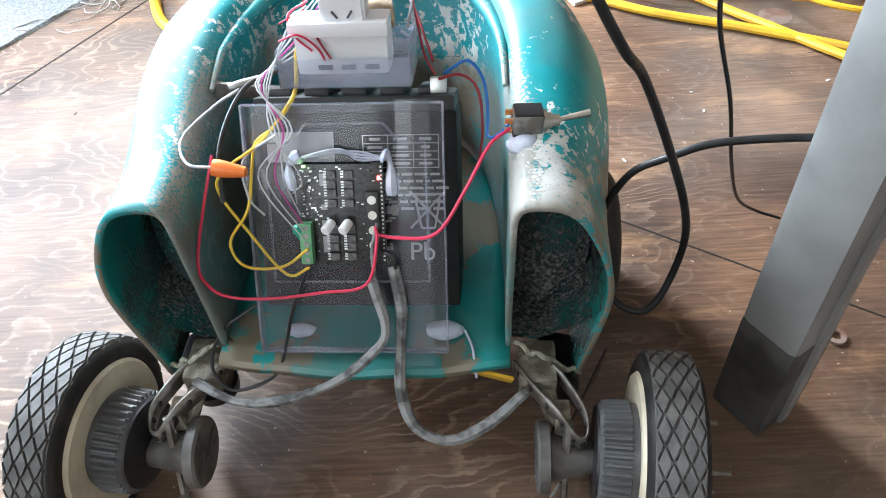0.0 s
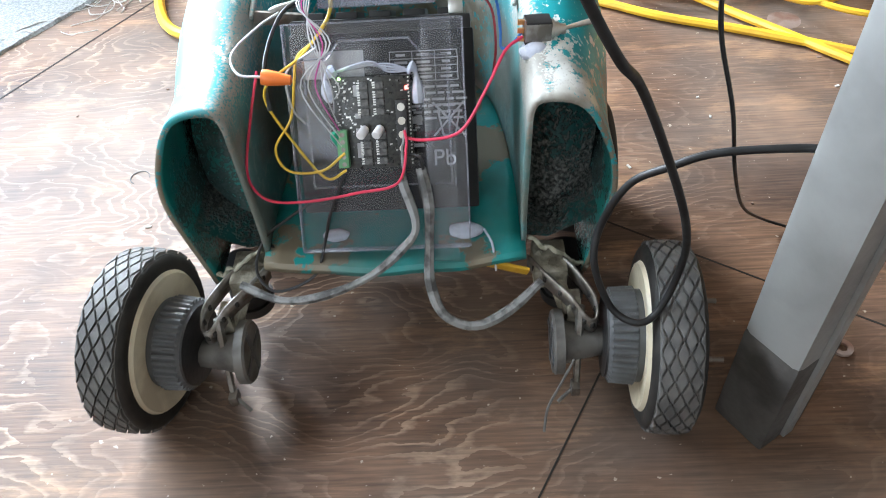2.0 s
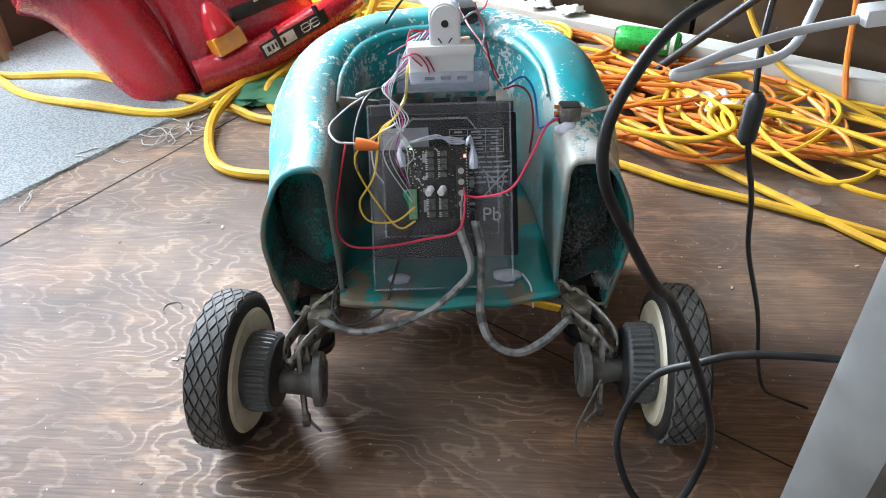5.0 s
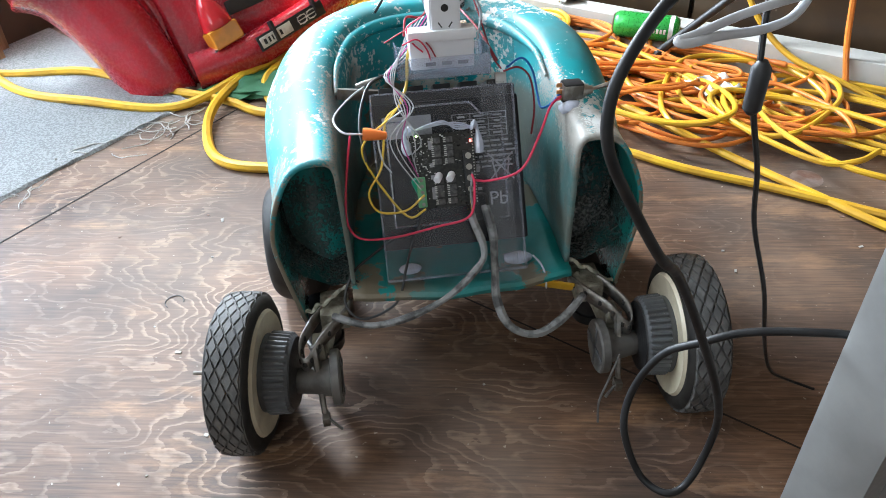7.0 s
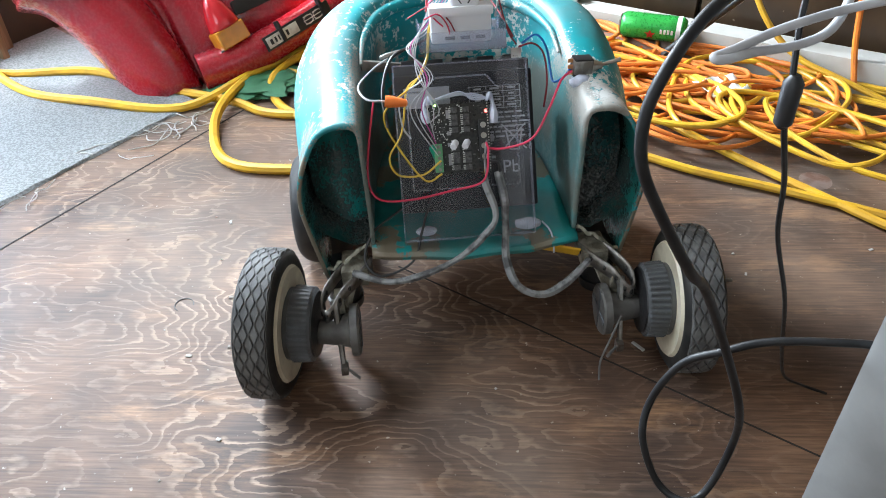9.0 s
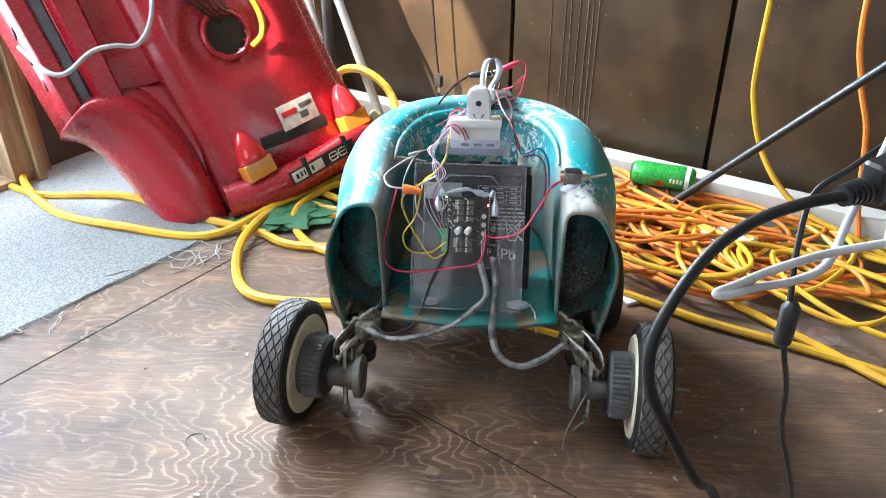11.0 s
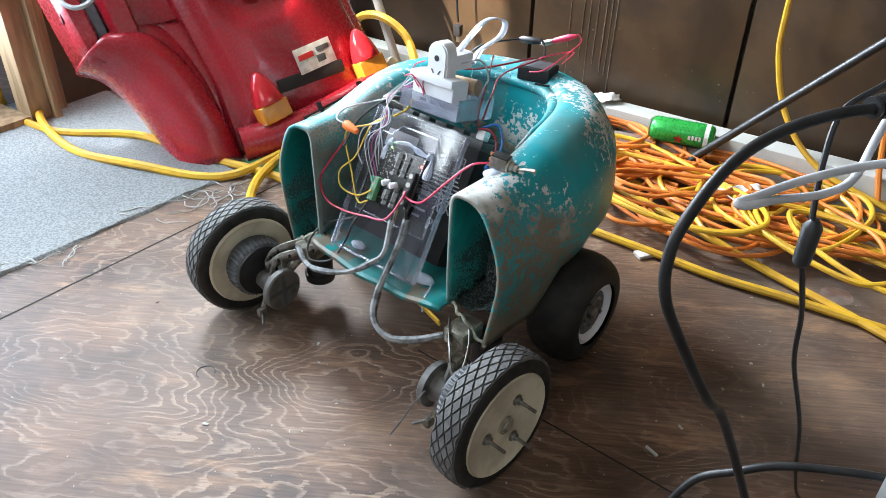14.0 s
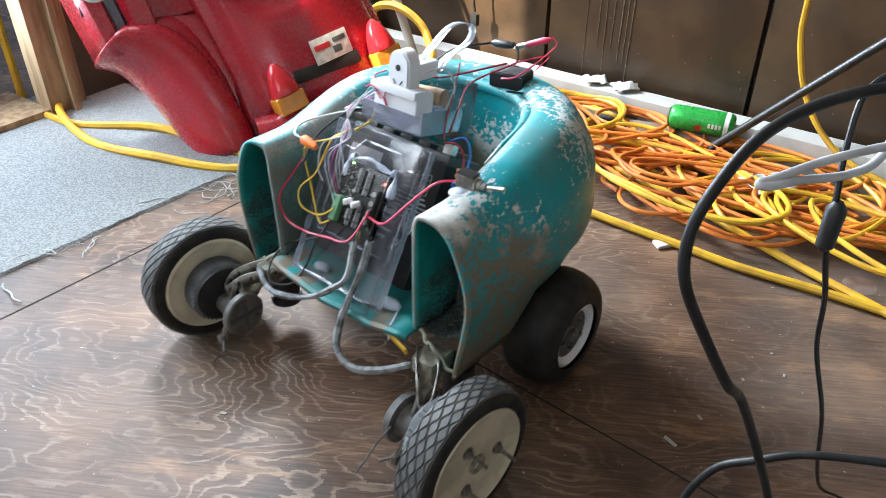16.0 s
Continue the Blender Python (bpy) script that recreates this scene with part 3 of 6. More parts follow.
def build_room():
    bm = bmesh.new()
    box((8, 8, 0.04), (0, 0, -0.02), 0, bm)
    floor = thing("floor", "worn dark-stained plywood floor with swirling grain and dust", "floor", kind="structure", bm=bm, material=M_FLOOR)
    # sheet joints of the plywood: narrow dark grooves
    for i, (p, q, w) in enumerate((((-0.88, 0.51), (-0.40, 1.27), 0.0028), ((-0.10, 0.80), (0.50, 0.41), 0.002), ((0.17, 0.42), (0.09, 0.28), 0.0018), ((-0.40, 1.27), (-0.05, 1.9), 0.002))):
        d = Vector((q[0] - p[0], q[1] - p[1], 0))
        m = Matrix.Translation(((p[0] + q[0]) / 2, (p[1] + q[1]) / 2, 0.0002)) @ pose(0, 0, 0, 0, 0, math.degrees(math.atan2(d.y, d.x)))
        part("sheet_joint", box((d.length, w, 0.0008)), M_SEAM, floor, at=m)
    # wall with brown panels, behind a painted sill board
    wall = slab("wall_north", (S0, S1), (T1 + 0.03, T1 + 0.13), (0, HIGH), M_BROWN, "brown wall behind tall smooth panels", "wall")
    edges = (S0 + 0.01, -0.793, -0.338, 0.28, 0.9, S1 - 0.01)
    for a, b in zip(edges, edges[1:]):
        p = part("panel", box((b - a - 0.009, 0.02, HIGH - 0.06), bevel=0.002), M_BROWN, wall, "glossy dark brown painted panel with scuffs and drips")
        p.matrix_basis = pose((a + b) / 2 - (S0 + S1) / 2, -0.06, 0.025)
    back = part("dark_joint", box((S1 - S0, 0.004, HIGH - 0.07)), M_SEAM, wall)
    back.matrix_basis = pose(0, -0.0485, 0.03)
    rnd = random.Random(4)
    for s in (-0.70, -0.672, -0.655, -0.64, -0.622, -0.61, -0.60):
        top, low = 0.42 + rnd.random() * 0.2, 0.06 + rnd.random() * 0.08
        d = part("paint_drip", tube([(0, 0, low), (rnd.uniform(-.003, .003), 0, (low + top) / 2), (rnd.uniform(-.004, .004), 0, top)], rnd.uniform(0.0006, 0.0011), 5, 3), M_DRIP, wall)
        d.matrix_basis = pose(s - (S0 + S1) / 2, -0.0708, -HIGH / 2)
    for k in range(46):
        s, z = rnd.uniform(-0.78, 0.2), 0.07 + 0.45 * rnd.random() ** 1.3
        d = part("paint_speck", box((rnd.uniform(.001, .0035), 0.0008, rnd.uniform(.001, .004)), bevel=0.0003, seg=1), M_DRIP, wall)
        d.matrix_basis = pose(s - (S0 + S1) / 2, -0.0706, z - HIGH / 2)
    slab("sill_board", (S0, S1), (T1 - 0.062, T1 - 0.012), (0, 0.070), M_SILL, "dusty off-white painted sill board along the wall", "trim")
    # left wall: brown lower panel, a window above it, a doorway with a raw wood post
    slab("wall_west_panel", (S0 - 0.1, S0), (0.82, 1.0), (0, 0.55), M_BROWN, "dark brown painted lower wall beside the doorway", "wall")
    slab("wall_west_top", (S0 - 0.1, S0), (T0, T1 + 0.03), (2.0, HIGH), M_CONC, "plain wall above the openings", "wall")
    slab("wall_west_pier", (S0 - 0.1, S0), (1.42, T1 + 0.03), (0.742, 1.398), M_CONC, "plain wall beside the window", "wall")
    # unseen pieces, sized to limit sun on the panels and scooter
    slab("wall_west_mullion", (S0 - 0.1, S0), (0.88, 1.0), (0.552, 1.398), M_CONC, "unseen plain wall piece added to limit sun on the panels", "wall")
    slab("wall_west_infill", (S0 - 0.1, S0), (0.792, 0.878), (0.80, 1.398), M_CONC, "unseen plain wall piece above a slot left for sun", "wall")
    slab("wall_west_over_window", (S0 - 0.1, S0), (0.792, T1 + 0.03), (1.4, 1.998), M_CONC, "plain wall above the window", "wall")
    slab("wall_west_jamb", (S0 - 0.1, S0), (0.757, 0.79), (0.552, 2.0), M_CONC, "plain wall between doorway and window", "wall")
    slab("wall_west_front", (S0 - 0.1, S0), (T0, -0.85), (0, 1.998), M_CONC, "plain wall", "wall")
    # unseen side window, opened so that sun reaches scooter and corner
    slab("wall_west_sill", (S0 - 0.1, S0), (-0.848, -0.03), (0, 1.13), M_CONC, "plain wall below the side window", "wall")
    slab("wall_west_low_sill", (S0 - 0.1, S0), (-0.028, 0.22), (0, 0.80), M_CONC, "plain wall below the deep end of the side window", "wall")
    slab("wall_west_head", (S0 - 0.1, S0), (-0.848, 0.22), (1.7, 1.998), M_CONC, "plain wall above the side window", "wall")
    slab("wall_west_stile", (S0 - 0.1, S0), (0.12, 0.22), (0.802, 1.698), M_CONC, "plain wall between side window and doorway", "wall")
    # hidden rail and gap, added to break up sun on the wall
    slab("wall_west_rail", (S0 - 0.1, S0), (1.0, T1 + 0.03), (0.70, 0.74), M_CONC, "unseen rail above a low gap left for sun in the corner", "wall")
    post = slab("door_1", (S0 - 0.02, S0 + 0.035), (0.755, 0.815), (0, 0.55), M_WOOD, "raw wooden door post with chipped edges", "door frame")
    part("stop_strip", box((0.02, 0.014, 0.55), bevel=0.002), M_WOOD, post, at=pose(0.0375, 0.02, 0))
    part("batten", box((0.018, 0.03, 0.55), bevel=0.002), M_WOOD, post, at=pose(0.0, 0.0475, 0))
    slab("threshold", (S0 - 0.14, S0 + 0.03), (0.22, 0.755), (0, 0.018), M_WOOD, "worn wooden threshold of the doorway", "threshold")
    # unseen back wall, its window added to hold the fill lamp
    slab("wall_south", (S0, S1), (T0 - 0.1, T0), (0, 0.95), M_CONC, "plain wall below the added window behind", "wall")
    slab("wall_south_top", (S0, S1), (T0 - 0.1, T0), (2.05, HIGH), M_CONC, "plain wall above the window", "wall")
    slab("wall_south_left", (S0, -0.7), (T0 - 0.1, T0), (0.95, 2.05), M_CONC, "plain wall beside the window", "wall")
    slab("wall_south_right", (0.5, S1), (T0 - 0.1, T0), (0.95, 2.05), M_CONC, "plain wall beside the window", "wall")
    slab("wall_east", (S1, S1 + 0.1), (T0 - 0.1, T1 + 0.13), (0, HIGH), M_CONC, "plain wall", "wall")
    # added outside, never in view: stops direct sun entering the doorway
    slab("outside_wall", (S0 - 1.4, S0 - 1.3), (-3.42, 0.3), (-0.02, 4.5), M_CONC, "unseen plain wall added to block sun at the doorway", "wall")
    # added overhead outside: stops direct sun entering at the back
    slab("outside_eave", (S0 - 0.1, S1 + 0.1), (T0 - 2.3, T0 - 0.1), (2.07, 2.13), M_CEIL, "unseen plain board added to keep sun out of the back window", "roof")
    slab("ceiling", (S0 - 0.1, S1 + 0.1), (T0 - 0.1, T1 + 0.13), (HIGH, HIGH + 0.06), M_CEIL, "plain board ceiling", "ceiling")
    slab("ground", (S0 - 30, S0 - 4.05), (-30, 30), (-0.06, -0.02), M_CONC, "pale ground outside the doorway", "ground")


def build_carpet():
    """A thin grey carpet offcut with a frayed edge."""
    d = Vector((0.555, 0.832, 0))
    e = Vector((-0.832, 0.555, 0))
    o = Vector((-0.512, 1.262, 0))
    rnd = random.Random(2)
    rows = []
    n = 90
    for j, w in enumerate((0.0, 0.004, 0.30, 0.64)):
        row = []
        for i in range(n + 1):
            a = -1.55 * i / n
            wob = rnd.uniform(-0.0022, 0.0022) if w < 0.01 else 0
            p = o + d * (a + (0.10 * w if i == 0 else 0)) + e * (w + wob)
            row.append((p.x, p.y, 0.0006 if j == 0 else 0.005))
        rows.append(row)
    bm = sheet(rows)
    bmesh.ops.recalc_face_normals(bm, faces=bm.faces)
    ob = thing("carpet", "flat grey carpet offcut with a frayed edge on the floor", "carpet", bm=bm, material=M_CARPET)
    # pulled threads and lint along the frayed edge
    for k in range(26):
        a = -rnd.random() ** 1.6 * 0.62
        p = o + d * a - e * rnd.uniform(-0.004, 0.03 + 0.03 * (a > -0.25))
        pts = []
        q, ang = p.copy(), math.atan2(-d.y, -d.x) + rnd.uniform(-0.8, 0.8)
        for i in range(6):
            pts.append((q.x, q.y, 0.002 + rnd.random() * 0.005))
            ang += rnd.uniform(-0.9, 0.9)
            q = q + Vector((math.cos(ang), math.sin(ang), 0)) * rnd.uniform(0.008, 0.022)
        part("loose_thread", tube(pts, rnd.uniform(0.0006, 0.0016), 5, 4), M_LINT, ob)


build_room()
build_carpet()


def build_bench():
    """Workbench beside the camera: its square steel leg with a folded ridge and a foot darkened by painted shade stands
    in view, the unseen top is added overhead.
    """
    at = Matrix.Translation((0.294, 0.352, 0)) @ pose(0, 0, 0, 0, 0, 33)
    ob = thing("workbench", "workbench on a grey square steel leg, its foot darkened with painted shade", "workbench", at)
    w = 0.052
    leg = part("leg", box((w, w, 0.66), (0, 0, 0.42), 0.005), M_TUBE, ob, "grey square steel leg")
    part("ridge", box((0.012, 0.006, 0.745), (0.004, -w / 2 - 0.0015, 0.3775), 0.002), M_TUBE, leg)
    # shade at the leg's base is put into this darker piece
    foot = part("foot", box((w + 0.001, w + 0.001, 0.125), (0, 0, 0.0625), 0.005), M_TUBE_DARK, ob, "steel foot darkened with painted shade")
    part("bolt", lathe([(0, 0.006), (0.006, 0.006), (0.007, 0.004)], 6, "X", m=pose(w / 2, 0.0, 0.02)), M_STEEL, foot)
    # unseen top: carries leg and cables, added to shade the floor
    part("top", box((0.72, 1.3, 0.035), (0.3, -0.55, 0.768), 0.004), M_WOOD, ob, "raw wooden bench top, unseen, added over the leg to shade the floor")
    # further legs, out of view, added to hold the top
    for x, y in ((0.62, 0.04), (0.62, -1.14), (0.0, -1.14)):
        part("leg", box((w, w, 0.75), (x, y, 0.375), 0.005), M_TUBE, ob)


build_bench()


# ---- the robot: front towards -y, wheels on z = 0 ----
def horseshoe(n=64):
    """Plan of the tub's inner wall from one front end round the back to the other: points and outward normals."""
    half, straight, deep = 0.114, 0.085, 0.188
    pts = []
    for i in range(13):
        pts.append((-half, -0.008 + (straight + 0.008) * i / 12))
    for i in range(1, n - 25):
        a = math.pi * (1 - i / (n - 25))
        c, s = math.cos(a), math.sin(a)
        e = 0.74
        pts.append((half * math.copysign(abs(c) ** e, c), straight + deep * s ** e))
    for i in range(13):
        pts.append((half, straight - (straight + 0.008) * i / 12))
    out = []
    for i, p in enumerate(pts):
        a, b = pts[max(i - 1, 0)], pts[min(i + 1, len(pts) - 1)]
        d = Vector((b[0] - a[0], b[1] - a[1], 0)).normalized()
        out.append((Vector((p[0], p[1], 0)), Vector((-d.y, d.x, 0))))
    return out


SECTION = ((0.0, 0.143), (0.0, 0.18), (0.001, 0.225), (0.002, 0.265), (0.003, 0.283), (0.009, 0.2915), (0.029, 0.2905),
           (0.043, 0.280), (0.055, 0.257), (0.064, 0.231), (0.067, 0.203), (0.063, 0.172), (0.058, 0.145), (0.050, 0.104))


def build_shell(robot):
    plan = horseshoe()
    rows = []
    for i, (p, nrm) in enumerate(plan):
        back = min(1.0, max(0.0, (p.y - 0.03) / 0.16))
        back = back * back * (3 - 2 * back)
        row = []
        for k, (o, z) in enumerate(SECTION):
            f = k / (len(SECTION) - 1)
            off = o * (1 + 0.22 * back)
            zz = z
            if k <= 4:
                off -= 0.012 * back * (1 - f * 3) * 0.6
            if 3 <= k <= 9:
                zz += 0.03 * back
            if k >= 11:
                zz += 0.047 * min(1.0, max(0.0, (p.y - 0.09) / 0.04)) * (k - 10) / 3
            q = p + nrm * off
            row.append((q.x, q.y, zz))
        rows.append(row)
    dense = []
    for row in rows:
        dense.append([tuple(v) for v in smooth_path(row, 3)])
    bm = sheet(dense)
    for f in bm.faces:
        f.material_index = 0
    bmesh.ops.recalc_face_normals(bm, faces=bm.faces)
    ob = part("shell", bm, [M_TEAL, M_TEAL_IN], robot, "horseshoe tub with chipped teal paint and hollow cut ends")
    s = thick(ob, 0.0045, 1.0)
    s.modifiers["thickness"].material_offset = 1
    # sheet added below the rim so the hollow stays dark inside
    under = []
    for i, (p, nrm) in enumerate(plan):
        if p.y < 0.004:
            continue
        under.append([tuple(p + nrm * o + Vector((0, 0, z))) for o, z in ((-0.004, 0.139), (0.02, 0.135), (0.045, 0.15), (0.064, 0.165))])
    part("underside", sheet(under), M_TAR, ob, "bumpy black undercoat sheet added to keep the hollow rim dark")
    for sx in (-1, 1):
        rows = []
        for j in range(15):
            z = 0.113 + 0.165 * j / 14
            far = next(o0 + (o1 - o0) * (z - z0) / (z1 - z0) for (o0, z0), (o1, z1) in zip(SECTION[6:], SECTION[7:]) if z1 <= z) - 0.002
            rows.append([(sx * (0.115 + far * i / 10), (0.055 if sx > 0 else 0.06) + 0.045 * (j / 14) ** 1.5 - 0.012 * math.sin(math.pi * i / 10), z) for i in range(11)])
        part("end_liner", sheet(rows), M_TAR if sx > 0 else M_TEAL_IN, ob, "bumpy undercoat with painted shade inside the hollow end")
    # raised bead round the back of the rim
    bead = []
    for p, nrm in plan[13:-13]:
        q = p - nrm * 0.004
        bead.append((q.x, q.y, 0.283 + 0.028 * min(1, max(0, (p.y - 0.05) / 0.1))))
    part("rim_bead", tube(bead, 0.0075, 10, 0, taper=lambda f: 0.25 + 0.75 * min(1, 5 * min(f, 1 - f))), M_TEAL, ob)
    # pan of the tub, bending down into a front lip
    rows = []
    for j in range(12):
        f = j / 11
        y = -0.02 + 0.27 * f
        w = 0.113 if y < 0.085 else 0.113 * max(0.12, (1 - ((y - 0.085) / 0.189) ** 2)) ** 0.5
        row = []
        for i in range(17):
            u = -1 + 2 * i / 16
            sag = 0.004 * math.cos(u * 1.5)
            front = -0.008 * math.cos(u * 1.57) if j == 0 else 0
            row.append((u * w, y + front * (1 - f), 0.147 - sag + 0.004 * (1 - f) * noise.noise((u * 3, y * 20, 0))))
        rows.append(row)
    lip = [[(x, y - 0.004, z - 0.007) for x, y, z in rows[0]], [(x, y - 0.0035, z - 0.003) for x, y, z in rows[0]]]
    bm = sheet(lip + rows)
    bmesh.ops.recalc_face_normals(bm, faces=bm.faces)
    pan = part("pan", bm, M_TEALPAN, robot, "stained teal pan with a curled front lip")
    thick(pan, 0.004, -1)
    # jagged torn flanges where the tub was sawn off
    rnd = random.Random(7)
    for sx in (-1, 1):
        torn = [(sx * (0.116 + 0.006 * k), -0.006 + rnd.uniform(-0.003, 0.003), 0.149 - 0.0045 * k + rnd.uniform(-0.003, 0.003)) for k in range(10)]
        bm = tube(torn, 0.0028, 7, 4, taper=lambda f: 0.75 + 0.55 * noise.noise((f * 17, sx * 3, 0)))
        part("torn_flange", bm, M_FIBRE, robot, "torn pale fibreglass edge")


M_FIBRE = mat("torn_fibreglass", (0.42, 0.41, 0.33), 0.85, second=(0.2, 0.2, 0.15), scale=120, amount=0.9, bump=0.9, bump_scale=300)
M_TEALPAN = chipped_paint("stained_teal_pan", (0.008, 0.23, 0.225), (0.17, 0.145, 0.10), (0.08, 0.10, 0.085), 30, 0.79)


def tread_tyre(r, w, around=24, rows=3):
    """A moulded tyre: a lattice of raised diamond blocks that runs on into the sidewalls."""
    bm = bmesh.new()
    half = w / 2 - 0.003
    at = lambda x, k, rr: bm.verts.new((x, rr * math.cos(math.pi * k / around), rr * math.sin(math.pi * k / around)))
    crown = lambda x: r * (0.984 - 0.018 * abs(x / half) ** 3)
    levels = []
    for j in range(2 * rows + 1):
        x = -half + 2 * half * j / (2 * rows)
        edge = j in (0, 2 * rows)
        levels.append({k: at(x, k, crown(x)) for k in range(2 * around) if edge or k % 2 == j % 2})
    blocks = []
    n = 2 * around
    for j in range(2 * rows - 1):
        for k in range(j % 2, n, 2):
            blocks.append(bm.faces.new((levels[j][k], levels[j + 1][(k + 1) % n], levels[j + 2][k], levels[j + 1][(k - 1) % n])))
    for j, inner in ((0, 1), (2 * rows, 2 * rows - 1)):
        for k in range(1, n, 2):
            blocks.append(bm.faces.new((levels[j][(k - 1) % n], levels[j][k], levels[j][(k + 1) % n], levels[inner][k])))
    bmesh.ops.recalc_face_normals(bm, faces=bm.faces)
    bmesh.ops.inset_individual(bm, faces=blocks, thickness=0.0012)
    bmesh.ops.inset_individual(bm, faces=blocks, thickness=0.0004)
    lifted = {v for f in blocks for v in f.verts}
    for v in lifted:
        k = 1 + 0.0027 / math.hypot(v.co.y, v.co.z)
        v.co.y, v.co.z = v.co.y * k, v.co.z * k
    for sx, j in ((-1, 0), (1, 2 * rows)):
        last = [levels[j][k] for k in range(n)]
        for x, rr in ((w / 2 - 0.001, 0.945), (w / 2 + 0.001, 0.90), (w / 2 + 0.0012, 0.85), (w / 2, 0.785)):
            ring = [at(sx * x, k, r * rr) for k in range(n)]
            for k in range(n):
                f = bm.faces.new((last[k], last[(k + 1) % n], ring[(k + 1) % n], ring[k]))
                f.material_index = 1
            last = ring
    bmesh.ops.recalc_face_normals(bm, faces=bm.faces)
    return bm


def ribbed_drum(x0, x1, low, high, ribs):
    """A plastic drum with moulded ribs round it, in one piece."""
    bm = bmesh.new()
    n, rings = ribs * 4, []
    for x, base, lift in ((x0, low * 0.66, 0), (x0, low - 0.002, 0), (x0 + 0.002, low, 0), (x0 + 0.003, low, 1), (x1 - 0.007, low + 0.0015, 1), (x1 - 0.006, low + 0.0015, 0), (x1, low + 0.0015, 0)):
        ring = []
        for k in range(n):
            rr = base + (high - low if lift and k % 4 in (1, 2) else 0)
            a = 2 * math.pi * k / n
            ring.append(bm.verts.new((x, rr * math.cos(a), rr * math.sin(a))))
        rings.append(ring)
    for p, q in zip(rings, rings[1:]):
        for k in range(n):
            bm.faces.new((p[k], p[(k + 1) % n], q[(k + 1) % n], q[k]))
    bm.faces.new(rings[0][::-1])
    bmesh.ops.recalc_face_normals(bm, faces=bm.faces)
    return bm


R_FRONT, R_REAR = 0.082, 0.076


def front_wheel(robot, sx, y):
    """Lawn-mower style wheel: cream disc, diamond tread, grey gear drum inside, bolts outside. Outward is sx."""
    x = sx * 0.229
    m = pose(x, y, R_FRONT, 0, 0, -4 if sx > 0 else 171)
    disc = lathe([(-0.021, 0.018), (-0.021, 0.055), (-0.0232, 0.0625), (-0.019, 0.066), (0.017, 0.066), (0.022, 0.0635), (0.0195, 0.059), (0.0175, 0.009)], 48, "X")
    wheel = part("wheel", disc, M_CREAM, robot, "cream plastic wheel with diamond-tread rubber tyre", m)
    part("tyre", tread_tyre(R_FRONT, 0.040), [M_RUBBER, M_SIDEWALL], wheel, "grey dusty tyre with raised diamond tread")
    bm = ribbed_drum(-0.050, -0.020, 0.0388, 0.0414, 40)
    part("gear_drum", bm, M_DRUM, wheel, "ribbed grey plastic drum")
    part("drum_plate", lathe([(-0.0515, 0.012), (-0.0515, 0.0365), (-0.0495, 0.0372)], 40, "X"), M_BLACK, wheel)
    part("hub", lathe([(0.0165, 0.011), (0.0205, 0.011), (0.0215, 0.0075), (0.015, 0.007)], 24, "X"), M_GRIME, wheel, "dirty worn hub hole")
    for i in range(3):
        t = radians(12 + 120 * i)
        b = Matrix.Translation((0.0172, 0.031 * math.cos(t), 0.031 * math.sin(t)))
        part("bolt", lathe([(0.0, 0.0072), (0.002, 0.0072), (0.002, 0.005), (0.006, 0.0048), (0.006, 0.0022), (0.027, 0.0021)], 10, "X"), M_STEEL, wheel, at=b)
    part("slot", box((0.0012, 0.004, 0.008), (0.0178, -0.046, 0.004), 0.0004), M_DARK, wheel)
    return wheel, m


def rear_wheel(robot, sx):
    r = R_REAR
    m = pose(sx * 0.182, 0.172, r, 0, 0, 0 if sx > 0 else 180)
    rim = lathe([(0.022, 0.0305), (0.027, 0.0320), (0.030, 0.0345), (0.0335, 0.0385), (0.031, 0.044), (0.02, 0.044)], 36, "X", closed=False)
    wheel = part("wheel", rim, M_WHITE, robot, "white rim with a smooth fat black tyre", m)
    prof = []
    for i in range(19):
        t = math.pi * (i / 18)
        prof.append((-0.036 * math.cos(t), 0.044 + (r - 0.044) * math.sin(t) ** 0.62))
    part("tyre", lathe(prof, 48, "X", closed=False), M_SIDEWALL, wheel, "smooth black rubber tyre")
    part("wheel_centre", lathe([(0.018, 0.032), (0.0262, 0.032), (0.0275, 0.025), (0.0255, 0.012)], 28, "X"), M_RUBBER, wheel, "grey recessed wheel centre")
    part("hub_cap", lathe([(0.022, 0.009), (0.032, 0.009), (0.033, 0.006)], 20, "X"), M_STEEL, wheel)
    for k in range(5):
        a = 2 * math.pi * k / 5
        part("nut", lathe([(0.024, 0.0032), (0.031, 0.0032)], 6, "X", m=Matrix.Translation((0, 0.021 * math.cos(a), 0.021 * math.sin(a)))), M_STEEL, wheel)
    return wheel, m


